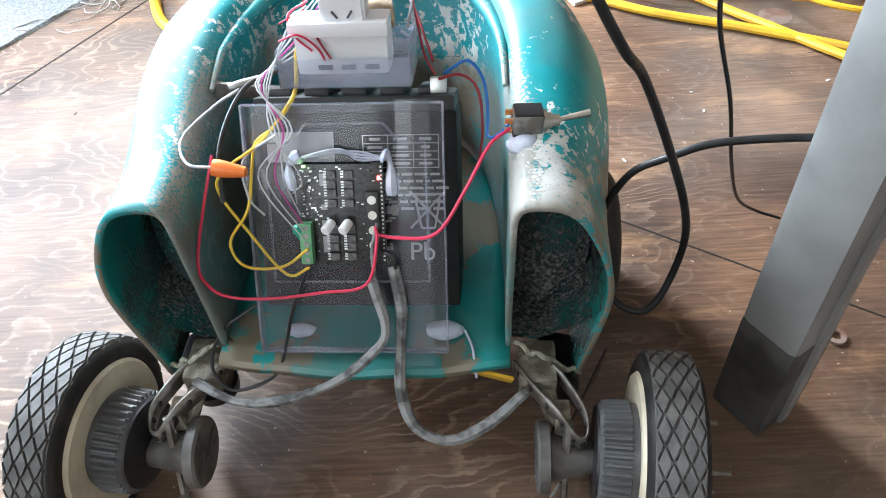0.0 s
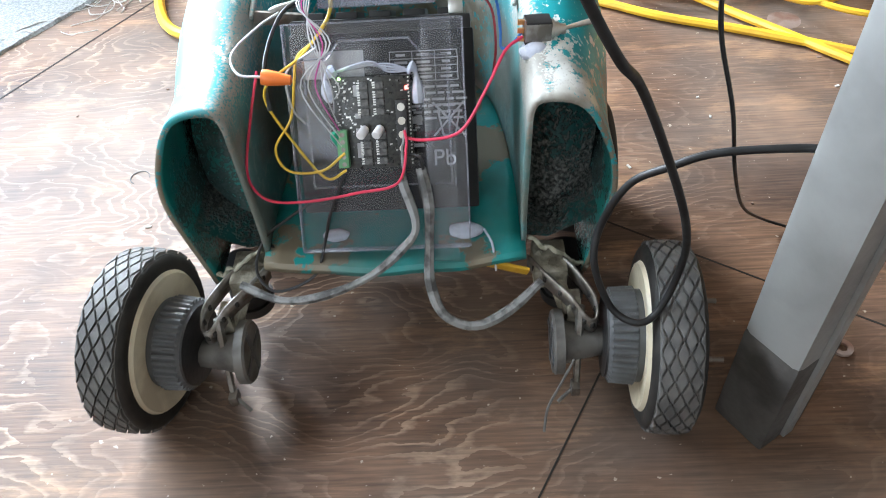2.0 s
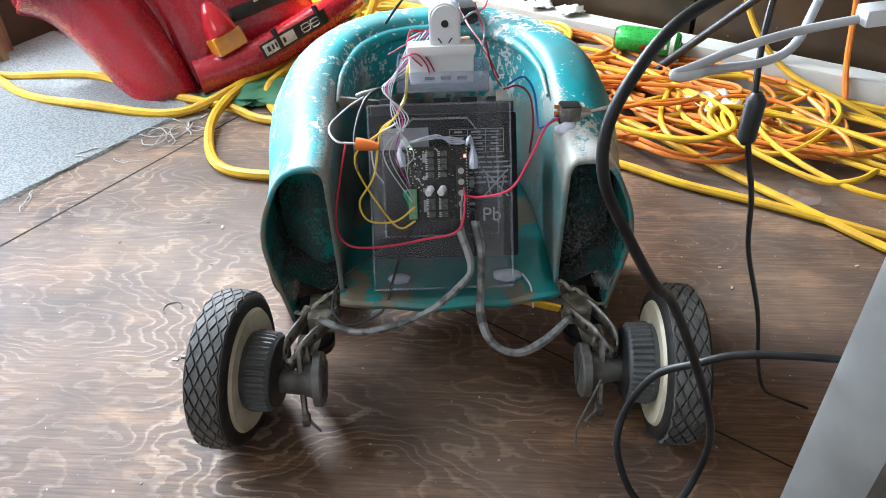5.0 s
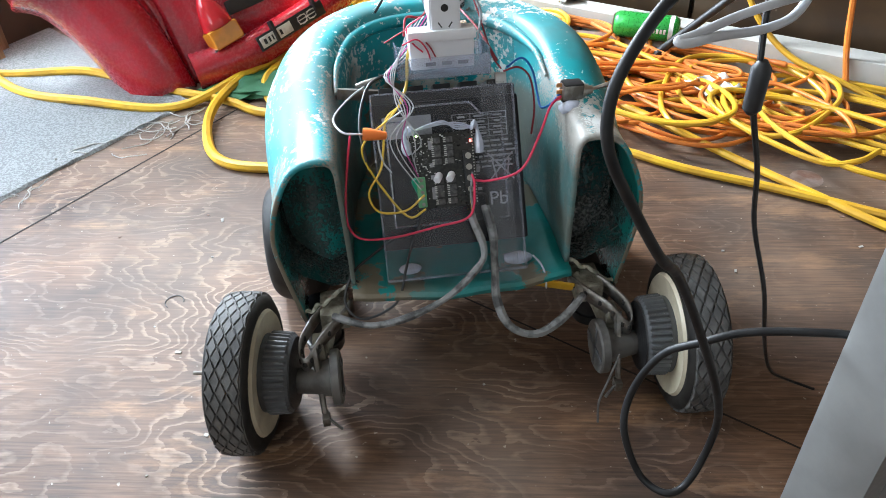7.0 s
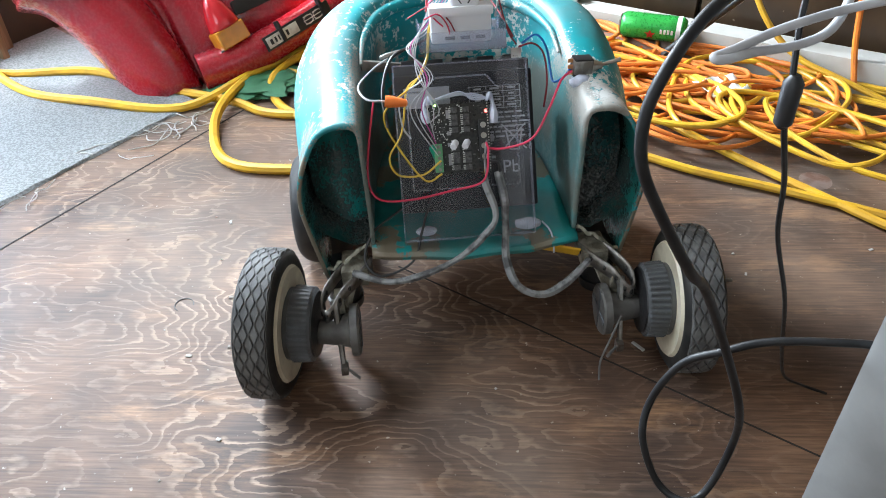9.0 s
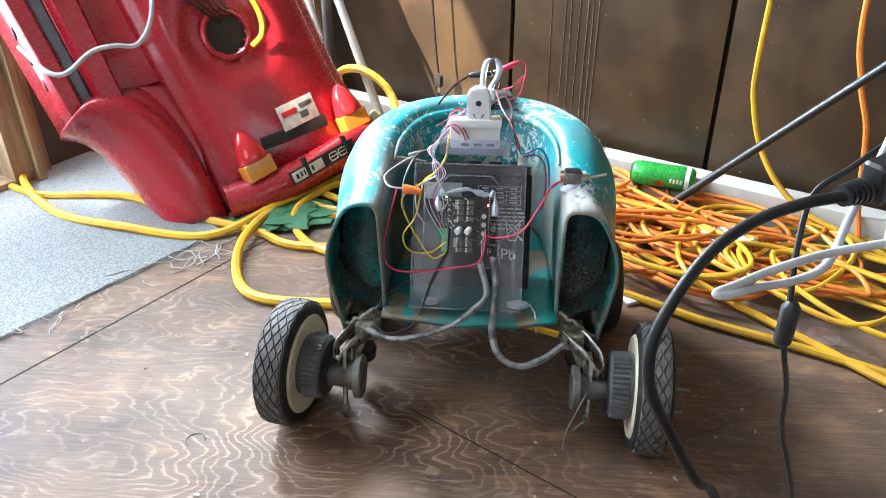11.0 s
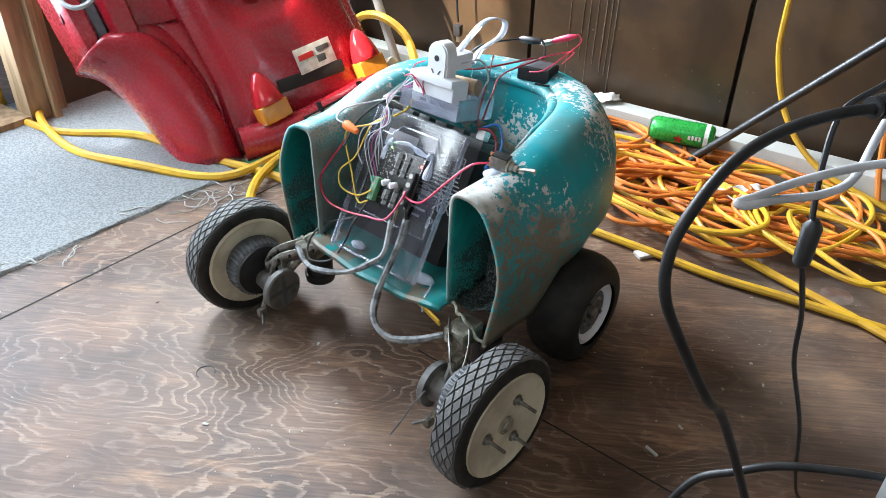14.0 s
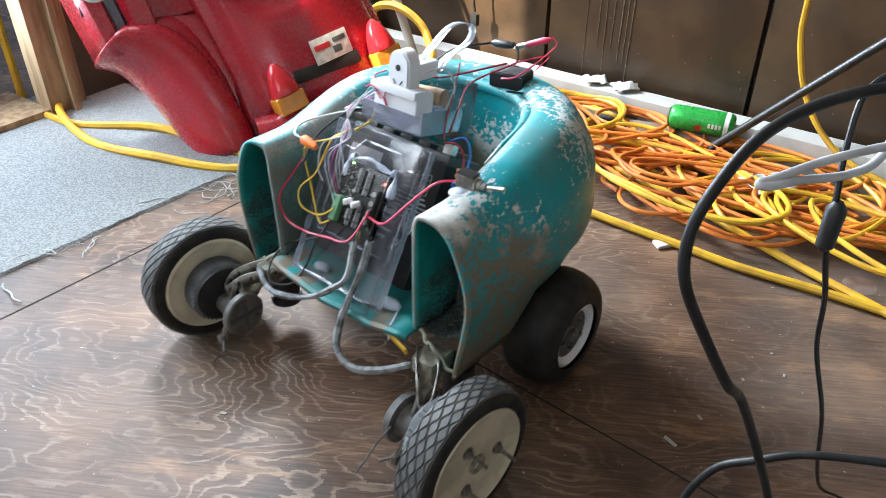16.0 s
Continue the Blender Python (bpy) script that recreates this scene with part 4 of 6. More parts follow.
def motor_side(robot, sx):
    """Motor, strap bracket and mount between tub and front wheel."""
    fr = lambda x, y, z: (sx * x, y if y > -0.01 else y + 0.028 * min(1, -y / 0.08), z - (0.014 if z < 0.11 else 0.004))
    motor = part("motor", lathe([(0.134, 0.027), (0.136, 0.029), (0.1435, 0.029), (0.145, 0.02), (0.16, 0.016), (0.19, 0.011)], 32, "X",
                                m=Matrix.Translation((0, -0.06, 0.07)) @ Matrix.Diagonal((sx, 1, 1, 1))), M_CAST, robot, "round cast metal motor can")
    bmf = bmesh.new()
    bmf = box((0.0015, 0.05, 0.006), (sx * 0.1337, -0.06, 0.07), 0.0004, bmf)
    box((0.0015, 0.006, 0.05), (sx * 0.1337, -0.06, 0.07), 0.0004, bmf)
    part("cap_rib", bmf, M_DRUM, motor)
    # perforated strap
    bm = bmesh.new()
    path = smooth_path([fr(0.116, -0.012, 0.124), fr(0.130, -0.040, 0.120), fr(0.150, -0.072, 0.113), fr(0.164, -0.088, 0.109), fr(0.172, -0.085, 0.109), fr(0.170, -0.066, 0.111), fr(0.156, -0.03, 0.118), fr(0.146, -0.008, 0.121)], 5)
    rows = [[(p.x, p.y, p.z + h) for h in (-0.0085, 0.0085)] for p in path]
    sheet(rows, bm)
    strap = part("strap", bm, M_STEEL, robot, "perforated galvanised steel strap")
    thick(strap, 0.002, 0)
    for p in path[2:-8:3]:
        part("hole", box((0.0042, 0.0042, 0.007), p, 0.0012, seg=1), M_DARK, strap)
    bm = tube([fr(0.124, 0.002, 0.122), fr(0.140, -0.03, 0.110), fr(0.150, -0.06, 0.10)], 0.008, 8, 5)
    box((0.03, 0.04, 0.022), fr(0.135, -0.004, 0.116), 0.004, bm)
    box((0.012, 0.02, 0.05), fr(0.154, -0.06, 0.095), 0.003, bm)
    part("mount", bm, M_GRIME, robot, "grimy mount wrapped in old glue")
    bm = rod(fr(0.158, -0.078, 0.112), fr(0.155, -0.112, 0.056), 0.0042, 6, r2=0.003)
    box((0.008, 0.012, 0.012), fr(0.154, -0.115, 0.052), 0.002, bm)
    arm = part("lever", bm, M_STEEL, robot, "small metal lever arm")
    part("pin", rod(fr(0.152, -0.116, 0.053), fr(0.138, -0.126, 0.046), 0.0018, 8), M_CAST, arm)
    if sx > 0:
        part("bent_wire", tube([fr(0.150, -0.118, 0.10), fr(0.138, -0.128, 0.075), fr(0.128, -0.135, 0.05), fr(0.124, -0.15, 0.036)], 0.0012, 6, 4), M_CAST, robot, "thin bent wire")
    part("shaft", rod(fr(0.15, -0.085, R_FRONT), fr(0.2, -0.085, R_FRONT), 0.011, 16), M_BLACK, robot)
    # black pipe stub inside the hollow end
    part("pipe_stub", lathe([(0, 0.021), (0.012, 0.022), (0.012, 0.019), (0.06, 0.019)], 24, "Z", m=Matrix.Translation(fr(0.153, 0.02, 0.055))), M_BLACK, robot)


M_CAST = mat("cast_motor_metal", (0.16, 0.155, 0.145), 0.6, 0.4, second=(0.08, 0.075, 0.07), scale=40, amount=0.8, bump=0.2)
M_GRIME = mat("grimy_glue", (0.13, 0.115, 0.085), 0.85, second=(0.34, 0.32, 0.26), scale=60, amount=0.9, bump=1.0, bump_scale=160)

LEAN = Matrix.Translation((-0.001, 0.045, 0.232)) @ Matrix.Rotation(radians(-31), 4, "X")


def lean(x, y, h, w=0.0):
    """Point on the leaning lid: x across, h up its face, y out of it."""
    return LEAN @ Vector((x - 0.005, 0.002 - y, h + 0.006))


def build_battery(robot):
    m = LEAN @ pose(0.0, 0.043, 0.004)
    bat = part("battery", box((0.152, 0.072, 0.150), (0, 0, 0), 0.004), M_BATTERY, robot, "black sealed lead battery with worn white print", m)
    top = part("battery_top", box((0.148, 0.066, 0.014), (0, 0, 0.079), 0.003), M_BLACK, bat)
    for k in range(5):
        part("vent_cap", box((0.018, 0.05, 0.006), (-0.056 + 0.028 * k, 0, 0.0885), 0.0015), M_BLACK, bat)
    part("terminal", box((0.012, 0.012, 0.012), (0.062, -0.02, 0.092), 0.002), M_PAD, bat)
    face = -0.0363
    flat = pose(0, 0, 0, 90, 0, 0)
    writing("print", "Pb", 0.020, M_PRINT, bat, pose(0.038, face, -0.037) @ flat)
    # crossed bin and rating table as plain strokes
    bm = bmesh.new()
    for a, b in (((0.040, -0.012), (0.066, 0.016)), ((0.066, -0.012), (0.040, 0.016)), ((0.040, 0.014), (0.066, 0.014)), ((0.044, 0.010), (0.048, -0.012)), ((0.062, 0.010), (0.058, -0.012)), ((0.048, -0.012), (0.058, -0.012))):
        tube([(a[0], face, a[1]), (b[0], face, b[1])], 0.0011, 4, 0, bm)
    part("bin_mark", bm, M_PRINT, bat)
    bm = bmesh.new()
    for k in range(5):
        box((0.056, 0.0004, 0.0006), (0.034, face, 0.058 - 0.006 * k), 0, bm)
    for k in range(4):
        box((0.0006, 0.0004, 0.024), (0.0065 + 0.0185 * k, face, 0.046), 0, bm)
    rnd = random.Random(3)
    for k in range(4):
        for j in range(3):
            box((rnd.uniform(0.006, 0.014), 0.0004, 0.002), (0.0155 + 0.0185 * j, face, 0.0551 - 0.006 * k), 0, bm)
    for k in range(6):
        x = -0.005
        while x < 0.056:
            w = rnd.uniform(0.003, 0.011)
            box((w, 0.0004, 0.0019), (x + w / 2 + 0.004, face, 0.029 - 0.0052 * k), 0, bm)
            x += w + 0.0016
    part("rating_table", bm, M_PRINT, bat, "rows of tiny worn white print")
    bm = bmesh.new()
    for k in range(16):
        t = 2 * math.pi * k / 16
        box((0.0045, 0.0004, 0.0014), (0.020 + 0.009 * math.cos(t), face, 0.002 + 0.009 * math.sin(t)), 0, bm)
    box((0.021, 0.0004, 0.006), (0.020, face, 0.002), 0, bm, m=None)
    for k in range(3):
        t = 2 * math.pi * k / 3 + 0.5
        box((0.012, 0.0004, 0.003), (0.020 + 0.006 * math.cos(t), face, -0.022 + 0.006 * math.sin(t)), 0, bm)
    part("recycling_mark", bm, M_PRINT, bat)
    box_bm = box((0.05, 0.0004, 0.022), (-0.04, face, 0.050), 0)
    part("maker_mark", box_bm, M_PRINT, bat, "pale block of worn maker's print")
    part("bracket", box((0.05, 0.004, 0.012), (0, 0, 0), 0.001), M_STEEL, robot, "thin metal strip across the tub", pose(-0.085, 0.125, 0.292, 0, 12, 8))


def build_lid(robot):
    """Clear box lid leaning on the battery, rim facing the front."""
    w, h, d = 0.142, 0.186, 0.009
    m = LEAN @ pose(-0.004, -0.008, -0.006)
    bm = box((w, 0.0016, h), (0, 0, 0), 0.0006)
    lid = part("clear_lid", bm, M_CLEAR, robot, "scuffed clear plastic box lid leaning upright", m)
    bm = bmesh.new()
    for sx in (-1, 1):
        box((0.0016, d, h), (sx * w / 2, -d / 2, 0), 0.0005, bm)
    for sz in (-1, 1):
        box((w, d, 0.0016), (0, -d / 2, sz * h / 2), 0.0005, bm)
    part("lid_rim", bm, M_CLEAR_EDGE, lid)
    bm = bmesh.new()
    a, b, c = w / 2 - 0.013, h / 2 - 0.014, 0.028
    low = -b + 0.04
    pts = [(-a, low), (a, low), (a, b - 0.014), (c + 0.012, b - 0.014), (c, b), (-c, b), (-c - 0.012, b - 0.014), (-a, b - 0.014), (-a, low)]
    for p, q in zip(pts, pts[1:]):
        tube([(p[0], -0.0015, p[1]), (q[0], -0.0015, q[1])], 0.0011, 5, 0, bm)
    part("moulded_line", bm, M_CLEAR_EDGE, lid)
    part("long_strip", box((0.024, 0.0016, 0.20), (0.050, -0.011, -0.004), 0.0006), M_CLEAR, lid)
    for x, sz in ((-0.052, 0.012), (0.062, 0.016)):
        bm = bmesh.new()
        bmesh.ops.create_icosphere(bm, subdivisions=3, radius=1.0)
        for v in bm.verts:
            k = 1 + 0.18 * noise.noise(v.co * 1.7 + Vector((x * 50, 0, 0)))
            v.co = Vector((v.co.x * sz * k, v.co.y * sz * 0.55 * k, v.co.z * 0.005))
        part("glue_blob", bm, M_HOTGLUE, robot, "flat milky blob of hot glue", pose(x, 0.006, 0.1485))
    part("glue_string", tube([(0.078, 0.004, 0.151), (0.084, -0.01, 0.149), (0.086, -0.022, 0.142), (0.087, -0.024, 0.128)], 0.0012, 5, 5), M_HOTGLUE, robot)


def build_board(robot):
    """Black motor controller board with its parts, glued to the lid."""
    w, h = 0.063, 0.074
    m = LEAN @ pose(-0.0075, -0.015, 0.008)
    board = part("controller_board", box((w, 0.0016, h), (0, 0, 0), 0.0004), M_BOARD, robot, "black motor controller circuit board with silver parts", m)
    rnd = random.Random(11)
    f = -0.0009
    for cx in (-0.006, 0.0065):
        for k in range(4):
            z = 0.030 - 0.0075 * k if k < 2 else 0.0165 - 0.0075 * (k - 2)
            for zz in (z, z - 0.040):
                chip = part("transistor", box((0.0068, 0.0024, 0.0056), (cx, f - 0.0012, zz), 0.0004, seg=1), M_CHIP, board)
                bm = bmesh.new()
                for j in range(3):
                    box((0.0026, 0.0008, 0.0011), (cx - 0.0045, f - 0.0005, zz - 0.0019 + 0.0019 * j), 0, bm)
                part("pin_row", bm, M_PAD, chip)
    for cx in (-0.0065, 0.006):
        cap = part("capacitor", lathe([(0, 0.0), (0.0, 0.0033), (0.0008, 0.0037), (0.0095, 0.0037), (0.0102, 0.0032), (0.0102, 0.0)][1:-1], 20, "X",
                                      m=Matrix.Translation((cx, f - 0.0055, -0.004)) @ Matrix.Rotation(radians(66), 4, "Z") @ Matrix.Rotation(radians(180), 4, "Z") @ Matrix.Rotation(radians(28), 4, "Y")), M_WHITE, board, "pale round capacitor")
    term = part("terminal_block", box((0.0085, 0.009, 0.030), (-w / 2 + 0.006, f - 0.0045, -0.0195), 0.0006), M_PCBGREEN, board, "green screw terminal block")
    for k in range(5):
        part("screw", lathe([(0, 0.0019), (0.0006, 0.0019)], 10, "Y", m=Matrix.Translation((-w / 2 + 0.0065, f - 0.0097, -0.0315 + 0.006 * k))), M_STEEL, term)
    power = part("power_terminal", box((0.009, 0.007, 0.044), (w / 2 - 0.008, f - 0.0035, -0.004), 0.0008), M_BLACK, board)
    for k in range(4):
        part("screw", lathe([(0, 0.0032), (0.0012, 0.003)], 12, "Y", m=Matrix.Translation((w / 2 - 0.008, f - 0.0082, -0.0205 + 0.011 * k))), M_CHROME, power)
    bm, bm2 = bmesh.new(), bmesh.new()
    for k in range(70):
        x, z = rnd.uniform(-w / 2 + 0.002, -0.0145), rnd.uniform(-0.002, h / 2 - 0.002)
        box((rnd.choice((0.0012, 0.002)), 0.0008, rnd.choice((0.0008, 0.0014))), (x, f - 0.0003, z), 0, bm if k % 2 else bm2)
    for k in range(60):
        x, z = rnd.uniform(-w / 2 + 0.002, w / 2 - 0.002), rnd.uniform(-h / 2 + 0.002, h / 2 - 0.002)
        box((rnd.choice((0.001, 0.0018)), 0.0007, rnd.choice((0.0007, 0.0012))), (x, f - 0.0002, z), 0, bm if k % 3 else bm2)
    for k in range(24):
        box((0.0013, 0.0006, 0.0013), (w / 2 - 0.0018, f - 0.0001, -h / 2 + 0.003 + 0.003 * k), 0, bm)
    part("solder_pattern", bm, M_PAD, board, "tiny tin solder pads and resistors")
    part("small_chips", bm2, M_CHIP, board)
    for z, hh in ((-0.022, 0.012), (0.026, 0.009), (0.006, 0.004), (-0.006, 0.004)):
        part("board_print", box((0.0045, 0.0004, hh), (-0.0125, f, z)), M_PRINT, board)
    part("led", box((0.0022, 0.0012, 0.0016), (-0.0255, f - 0.0004, h / 2 - 0.0012), 0.0003), M_LED_G, board, "lit green indicator")
    part("led", box((0.0022, 0.0012, 0.003), (w / 2 - 0.0035, f - 0.0004, h / 2 - 0.010), 0.0003), M_LED_R, board, "lit red indicator")
    # hot glue along the top and down one side
    for pts, r in (([(-0.034, 0.004, 0.018), (-0.037, 0.003, 0.036), (-0.028, 0.003, 0.043)], 0.006),
                   ([(0.030, 0.003, 0.043), (0.036, 0.003, 0.038), (0.0365, 0.004, 0.014)], 0.0058)):
        part("hot_glue", tube(pts, r, 8, 5, taper=lambda f_: 0.65 + 0.35 * math.sin(f_ * 9)), M_HOTGLUE, robot, "milky hot glue", m)
    for k in range(4):
        part("glue_thread", tube([(-0.034, 0.002, 0.040), (-0.012 + 0.004 * k, -0.001 - 0.001 * k, 0.044 + 0.0015 * k), (0.014, -0.001, 0.046 - 0.002 * k), (0.032, 0.002, 0.040)], 0.0009, 5, 6), M_HOTGLUE, robot, at=m)


def build_socket(robot):
    """White plug-in timer socket on a small box, in a clear tray on the battery."""
    tray_m = pose(0.0, 0.103, 0.320, -14, 0, 0)
    bm = box((0.090, 0.070, 0.0015), (0.0, 0.012, 0.0), 0.0005)
    tray = part("clear_tray", bm, M_CLEAR, robot, "clear plastic tray glued over the battery", tray_m)
    for sx in (-1, 1):
        part("tray_side", box((0.0015, 0.07, 0.026), (sx * 0.045, 0.012, 0.013), 0.0005), M_CLEAR_EDGE, tray)
    for y in (-0.023, 0.047):
        part("tray_side", box((0.09, 0.0015, 0.020), (0, y, 0.010), 0.0005), M_CLEAR_EDGE, tray)
    part("clear_flap", box((0.055, 0.0014, 0.06), (0.050, 0.022, 0.034), 0.0005, m=None), M_CLEAR, tray)
    white = part("white_box", box((0.064, 0.030, 0.036), (0, 0, 0), 0.005), M_WHITE, robot, "small white plastic box with a label", pose(-0.001, 0.105, 0.346, -10))
    part("ledge", box((0.067, 0.026, 0.010), (0, -0.008, 0.016), 0.003), M_WHITE, white)
    bm = bmesh.new()
    for x in (-0.012, 0.004, 0.02):
        box((0.010, 0.0006, 0.0035), (x, -0.0152, -0.012), 0, bm)
    part("print_bar", bm, M_DRUM, white)
    # upright rounded socket
    b2 = bmesh.new()
    ring = []
    for i in range(17):
        t = math.pi * i / 16
        ring.append((0.015 * math.cos(t), 0.014 + 0.015 * math.sin(t)))
    ring += [(-0.015, -0.024), (0.015, -0.024)]
    fr_ = [b2.verts.new((x, -0.009, z)) for x, z in ring]
    bk = [b2.verts.new((x, 0.012, z)) for x, z in ring]
    b2.faces.new(fr_)
    b2.faces.new(bk[::-1])
    for i in range(len(ring)):
        j = (i + 1) % len(ring)
        b2.faces.new((fr_[j], fr_[i], bk[i], bk[j]))
    bmesh.ops.recalc_face_normals(b2, faces=b2.faces)
    bmesh.ops.bevel(b2, geom=[e for e in b2.edges if abs(e.verts[0].co.y - e.verts[1].co.y) < 1e-6], offset=0.002, segments=2, affect="EDGES")
    sock = part("socket", b2, M_WHITE, robot, "white rounded plug socket with slanted slots", pose(0.003, 0.102, 0.379, -6))
    part("earth_hole", lathe([(-0.0094, 0.0036), (-0.0088, 0.0036)], 16, "Y", m=Matrix.Translation((0, 0, 0.010))), M_DARK, sock)
    for sx in (-1, 1):
        part("slot", box((0.0013, 0.0008, 0.006), (0, 0, 0), 0, m=Matrix.Translation((sx * 0.005, -0.0093, -0.006)) @ Matrix.Rotation(radians(sx * 35), 4, "Y")), M_DRUM, sock)
    part("socket_back", box((0.03, 0.034, 0.02), (0.0, 0.026, 0.004), 0.005), M_WHITE, sock)
    part("cardboard_roll", rod((-0.02, 0.135, 0.345), (0.03, 0.14, 0.347), 0.010, 16), M_WOOD, robot)
    # curled white ribbon cable
    bm = bmesh.new()
    path = smooth_path([(0.008, 0.118, 0.385), (0.006, 0.150, 0.402), (0.010, 0.178, 0.418), (0.022, 0.196, 0.415), (0.026, 0.186, 0.400), (0.016, 0.160, 0.386), (0.02, 0.14, 0.375)], 6)
    sheet([[(p.x - 0.004, p.y, p.z), (p.x + 0.004, p.y + 0.002, p.z)] for p in path], bm)
    rib = part("ribbon_cable", bm, M_RIBBON, robot, "curled pale see-through ribbon cable")
    thick(rib, 0.001, 0)
    part("white_loop", tube([(0.018, 0.12, 0.38), (0.035, 0.135, 0.385), (0.045, 0.14, 0.365), (0.04, 0.13, 0.34)], 0.0012, 6, 6), M_W_WHT, robot)


def build_switch(robot):
    m = pose(0.124, 0.066, 0.306, 0, 4, 6)
    sw = part("toggle_switch", box((0.020, 0.014, 0.020), (0, 0, 0), 0.0015), M_BLACK, robot, "black toggle switch with a metal lever glued to the rim", m)
    part("plate", box((0.0205, 0.0145, 0.015), (0.0, 0, 0.001), 0.0008), M_STEEL, sw)
    part("bushing", lathe([(0.010, 0.008), (0.0125, 0.008), (0.0125, 0.0055), (0.017, 0.0055), (0.017, 0.0042), (0.022, 0.0042)], 16, "X"), M_CHROME, sw)
    part("lever", rod((0.02, 0, 0), (0.043, 0.001, 0.005), 0.0017, 10, r2=0.0026), M_CHROME, sw)
    for k in (-1, 0, 1):
        part("lug", box((0.006, 0.002, 0.004), (-0.0125, 0.002 * k, 0.006 * k), 0.0004), M_COPPER, sw)
    bm = bmesh.new()
    bmesh.ops.create_icosphere(bm, subdivisions=3, radius=0.012)
    for v in bm.verts:
        v.co = Vector((v.co.x, v.co.y * 0.9, v.co.z * 0.65)) * (1 + 0.2 * noise.noise(v.co * 120))
    part("glue_blob", bm, M_HOTGLUE, robot, "milky blob of hot glue", pose(0.122, 0.056, 0.293))


def build_wires(robot):
    def w(name, pts, r, material, label="", **k):
        return part(name, tube(pts, r, 7, 6, **k), material, robot, label)
    L = lean
    # red power wire from the switch to the board, and the long drooping red wire
    w("red_wire", [(0.112, 0.06, 0.304), (0.098, 0.045, 0.302), (0.082, 0.022, 0.283), (0.062, 0.006, 0.258), tuple(L(0.040, 0.03, -0.012)), tuple(L(0.024, 0.028, -0.010))], 0.0013, M_W_RED, "red insulated wire")
    w("red_wire", [tuple(L(0.023, 0.028, -0.004)), tuple(L(0.024, 0.032, -0.016)), (0.010, -0.006, 0.218), (-0.024, -0.005, 0.208), (-0.062, -0.004, 0.200), (-0.094, -0.002, 0.199), (-0.107, -0.002, 0.211), (-0.110, 0.001, 0.233), (-0.105, 0.03, 0.262), (-0.098, 0.055, 0.288)], 0.0012, M_W_RED, "red insulated wire")
    # yellow pair with the orange wire nut
    w("yellow_wire", [tuple(L(-0.026, 0.03, -0.02)), (-0.052, 0.008, 0.222), (-0.078, 0.005, 0.226), (-0.086, 0.012, 0.244), (-0.072, 0.026, 0.262), (-0.066, 0.04, 0.288), (-0.062, 0.05, 0.303), (-0.048, 0.055, 0.312)], 0.0011, M_W_YEL, "yellow wire")
    w("yellow_wire", [tuple(L(-0.026, 0.03, -0.034)), (-0.05, 0.006, 0.216), (-0.074, 0.02, 0.246), (-0.088, 0.026, 0.278), (-0.082, 0.028, 0.296), (-0.06, 0.046, 0.304), (-0.044, 0.06, 0.316)], 0.0011, M_W_YEL, "yellow wire")
    w("yellow_wire", [(-0.046, 0.07, 0.31), (-0.038, 0.088, 0.318), (-0.035, 0.1, 0.34), (-0.03, 0.105, 0.352)], 0.0016, M_W_YEL)
    nut = part("wire_nut", lathe([(0, 0.0058), (0.004, 0.0062), (0.012, 0.0052), (0.022, 0.0036), (0.023, 0.002)], 12, "X", m=Matrix.Translation((-0.086, 0.026, 0.302)) @ pose(0, 0, 0, 0, 8, -4)), M_ORANGENUT, robot, "orange twist-on wire nut")
    w("white_wire", [(-0.086, 0.026, 0.302), (-0.104, 0.028, 0.304), (-0.112, 0.05, 0.308), (-0.096, 0.08, 0.312), (-0.08, 0.094, 0.316)], 0.0011, M_W_WHT)
    w("black_wire", [(-0.085, 0.02, 0.275), (-0.088, 0.05, 0.300), (-0.076, 0.09, 0.318), (-0.052, 0.108, 0.322), (-0.03, 0.112, 0.33)], 0.0017, M_W_BLK)
    plug = part("plug", lathe([(0, 0.0022), (0.006, 0.0032), (0.022, 0.003), (0.024, 0.002)], 10, "X", m=pose(-0.088, 0.096, 0.316, 0, -6, 18)), M_STEEL, robot)
    for k in range(6):
        a = 0.006 * (k - 2.5)
        w("white_wire", [(-0.012 + a, 0.12, 0.365 + 0.004 * k), (-0.034, 0.098 + 0.003 * k, 0.366 - 0.006 * k), (-0.050 - 0.002 * k, 0.075, 0.334), (-0.050 + 0.003 * k, 0.052, 0.312), (-0.046 - a, 0.034, 0.285), tuple(L(-0.030 + 0.3 * a, 0.025, 0.020 - 0.008 * k))], 0.0006, M_W_WHT if k != 3 else M_W_PUR, "thin pale wire")
    w("white_wire", [(-0.046, 0.05, 0.31), (-0.07, 0.04, 0.296), (-0.07, 0.03, 0.27), (-0.062, 0.028, 0.255)], 0.0009, M_W_WHT)
    sl = part("green_sleeve", lathe([(0, 0.0022), (0.003, 0.0038), (0.018, 0.004), (0.022, 0.0024)], 10, "X"), M_TEALCLIP, robot, "green rubber sleeve", Matrix.Translation(L(-0.035, 0.027, -0.004)) @ pose(0, 0, 0, 0, 70, 12))
    w("red_wire", [(-0.04, 0.085, 0.36), (-0.026, 0.082, 0.366), (-0.016, 0.088, 0.352), (-0.012, 0.09, 0.336)], 0.0008, M_W_RED)
    w("red_wire", [(-0.055, 0.14, 0.34), (-0.03, 0.12, 0.36), (-0.015, 0.09, 0.357), (-0.008, 0.086, 0.345)], 0.0008, M_W_DKRED)
    w("red_wire", [(-0.02, 0.1, 0.38), (-0.034, 0.096, 0.372), (-0.03, 0.09, 0.36), (-0.02, 0.088, 0.35)], 0.0008, M_W_RED)
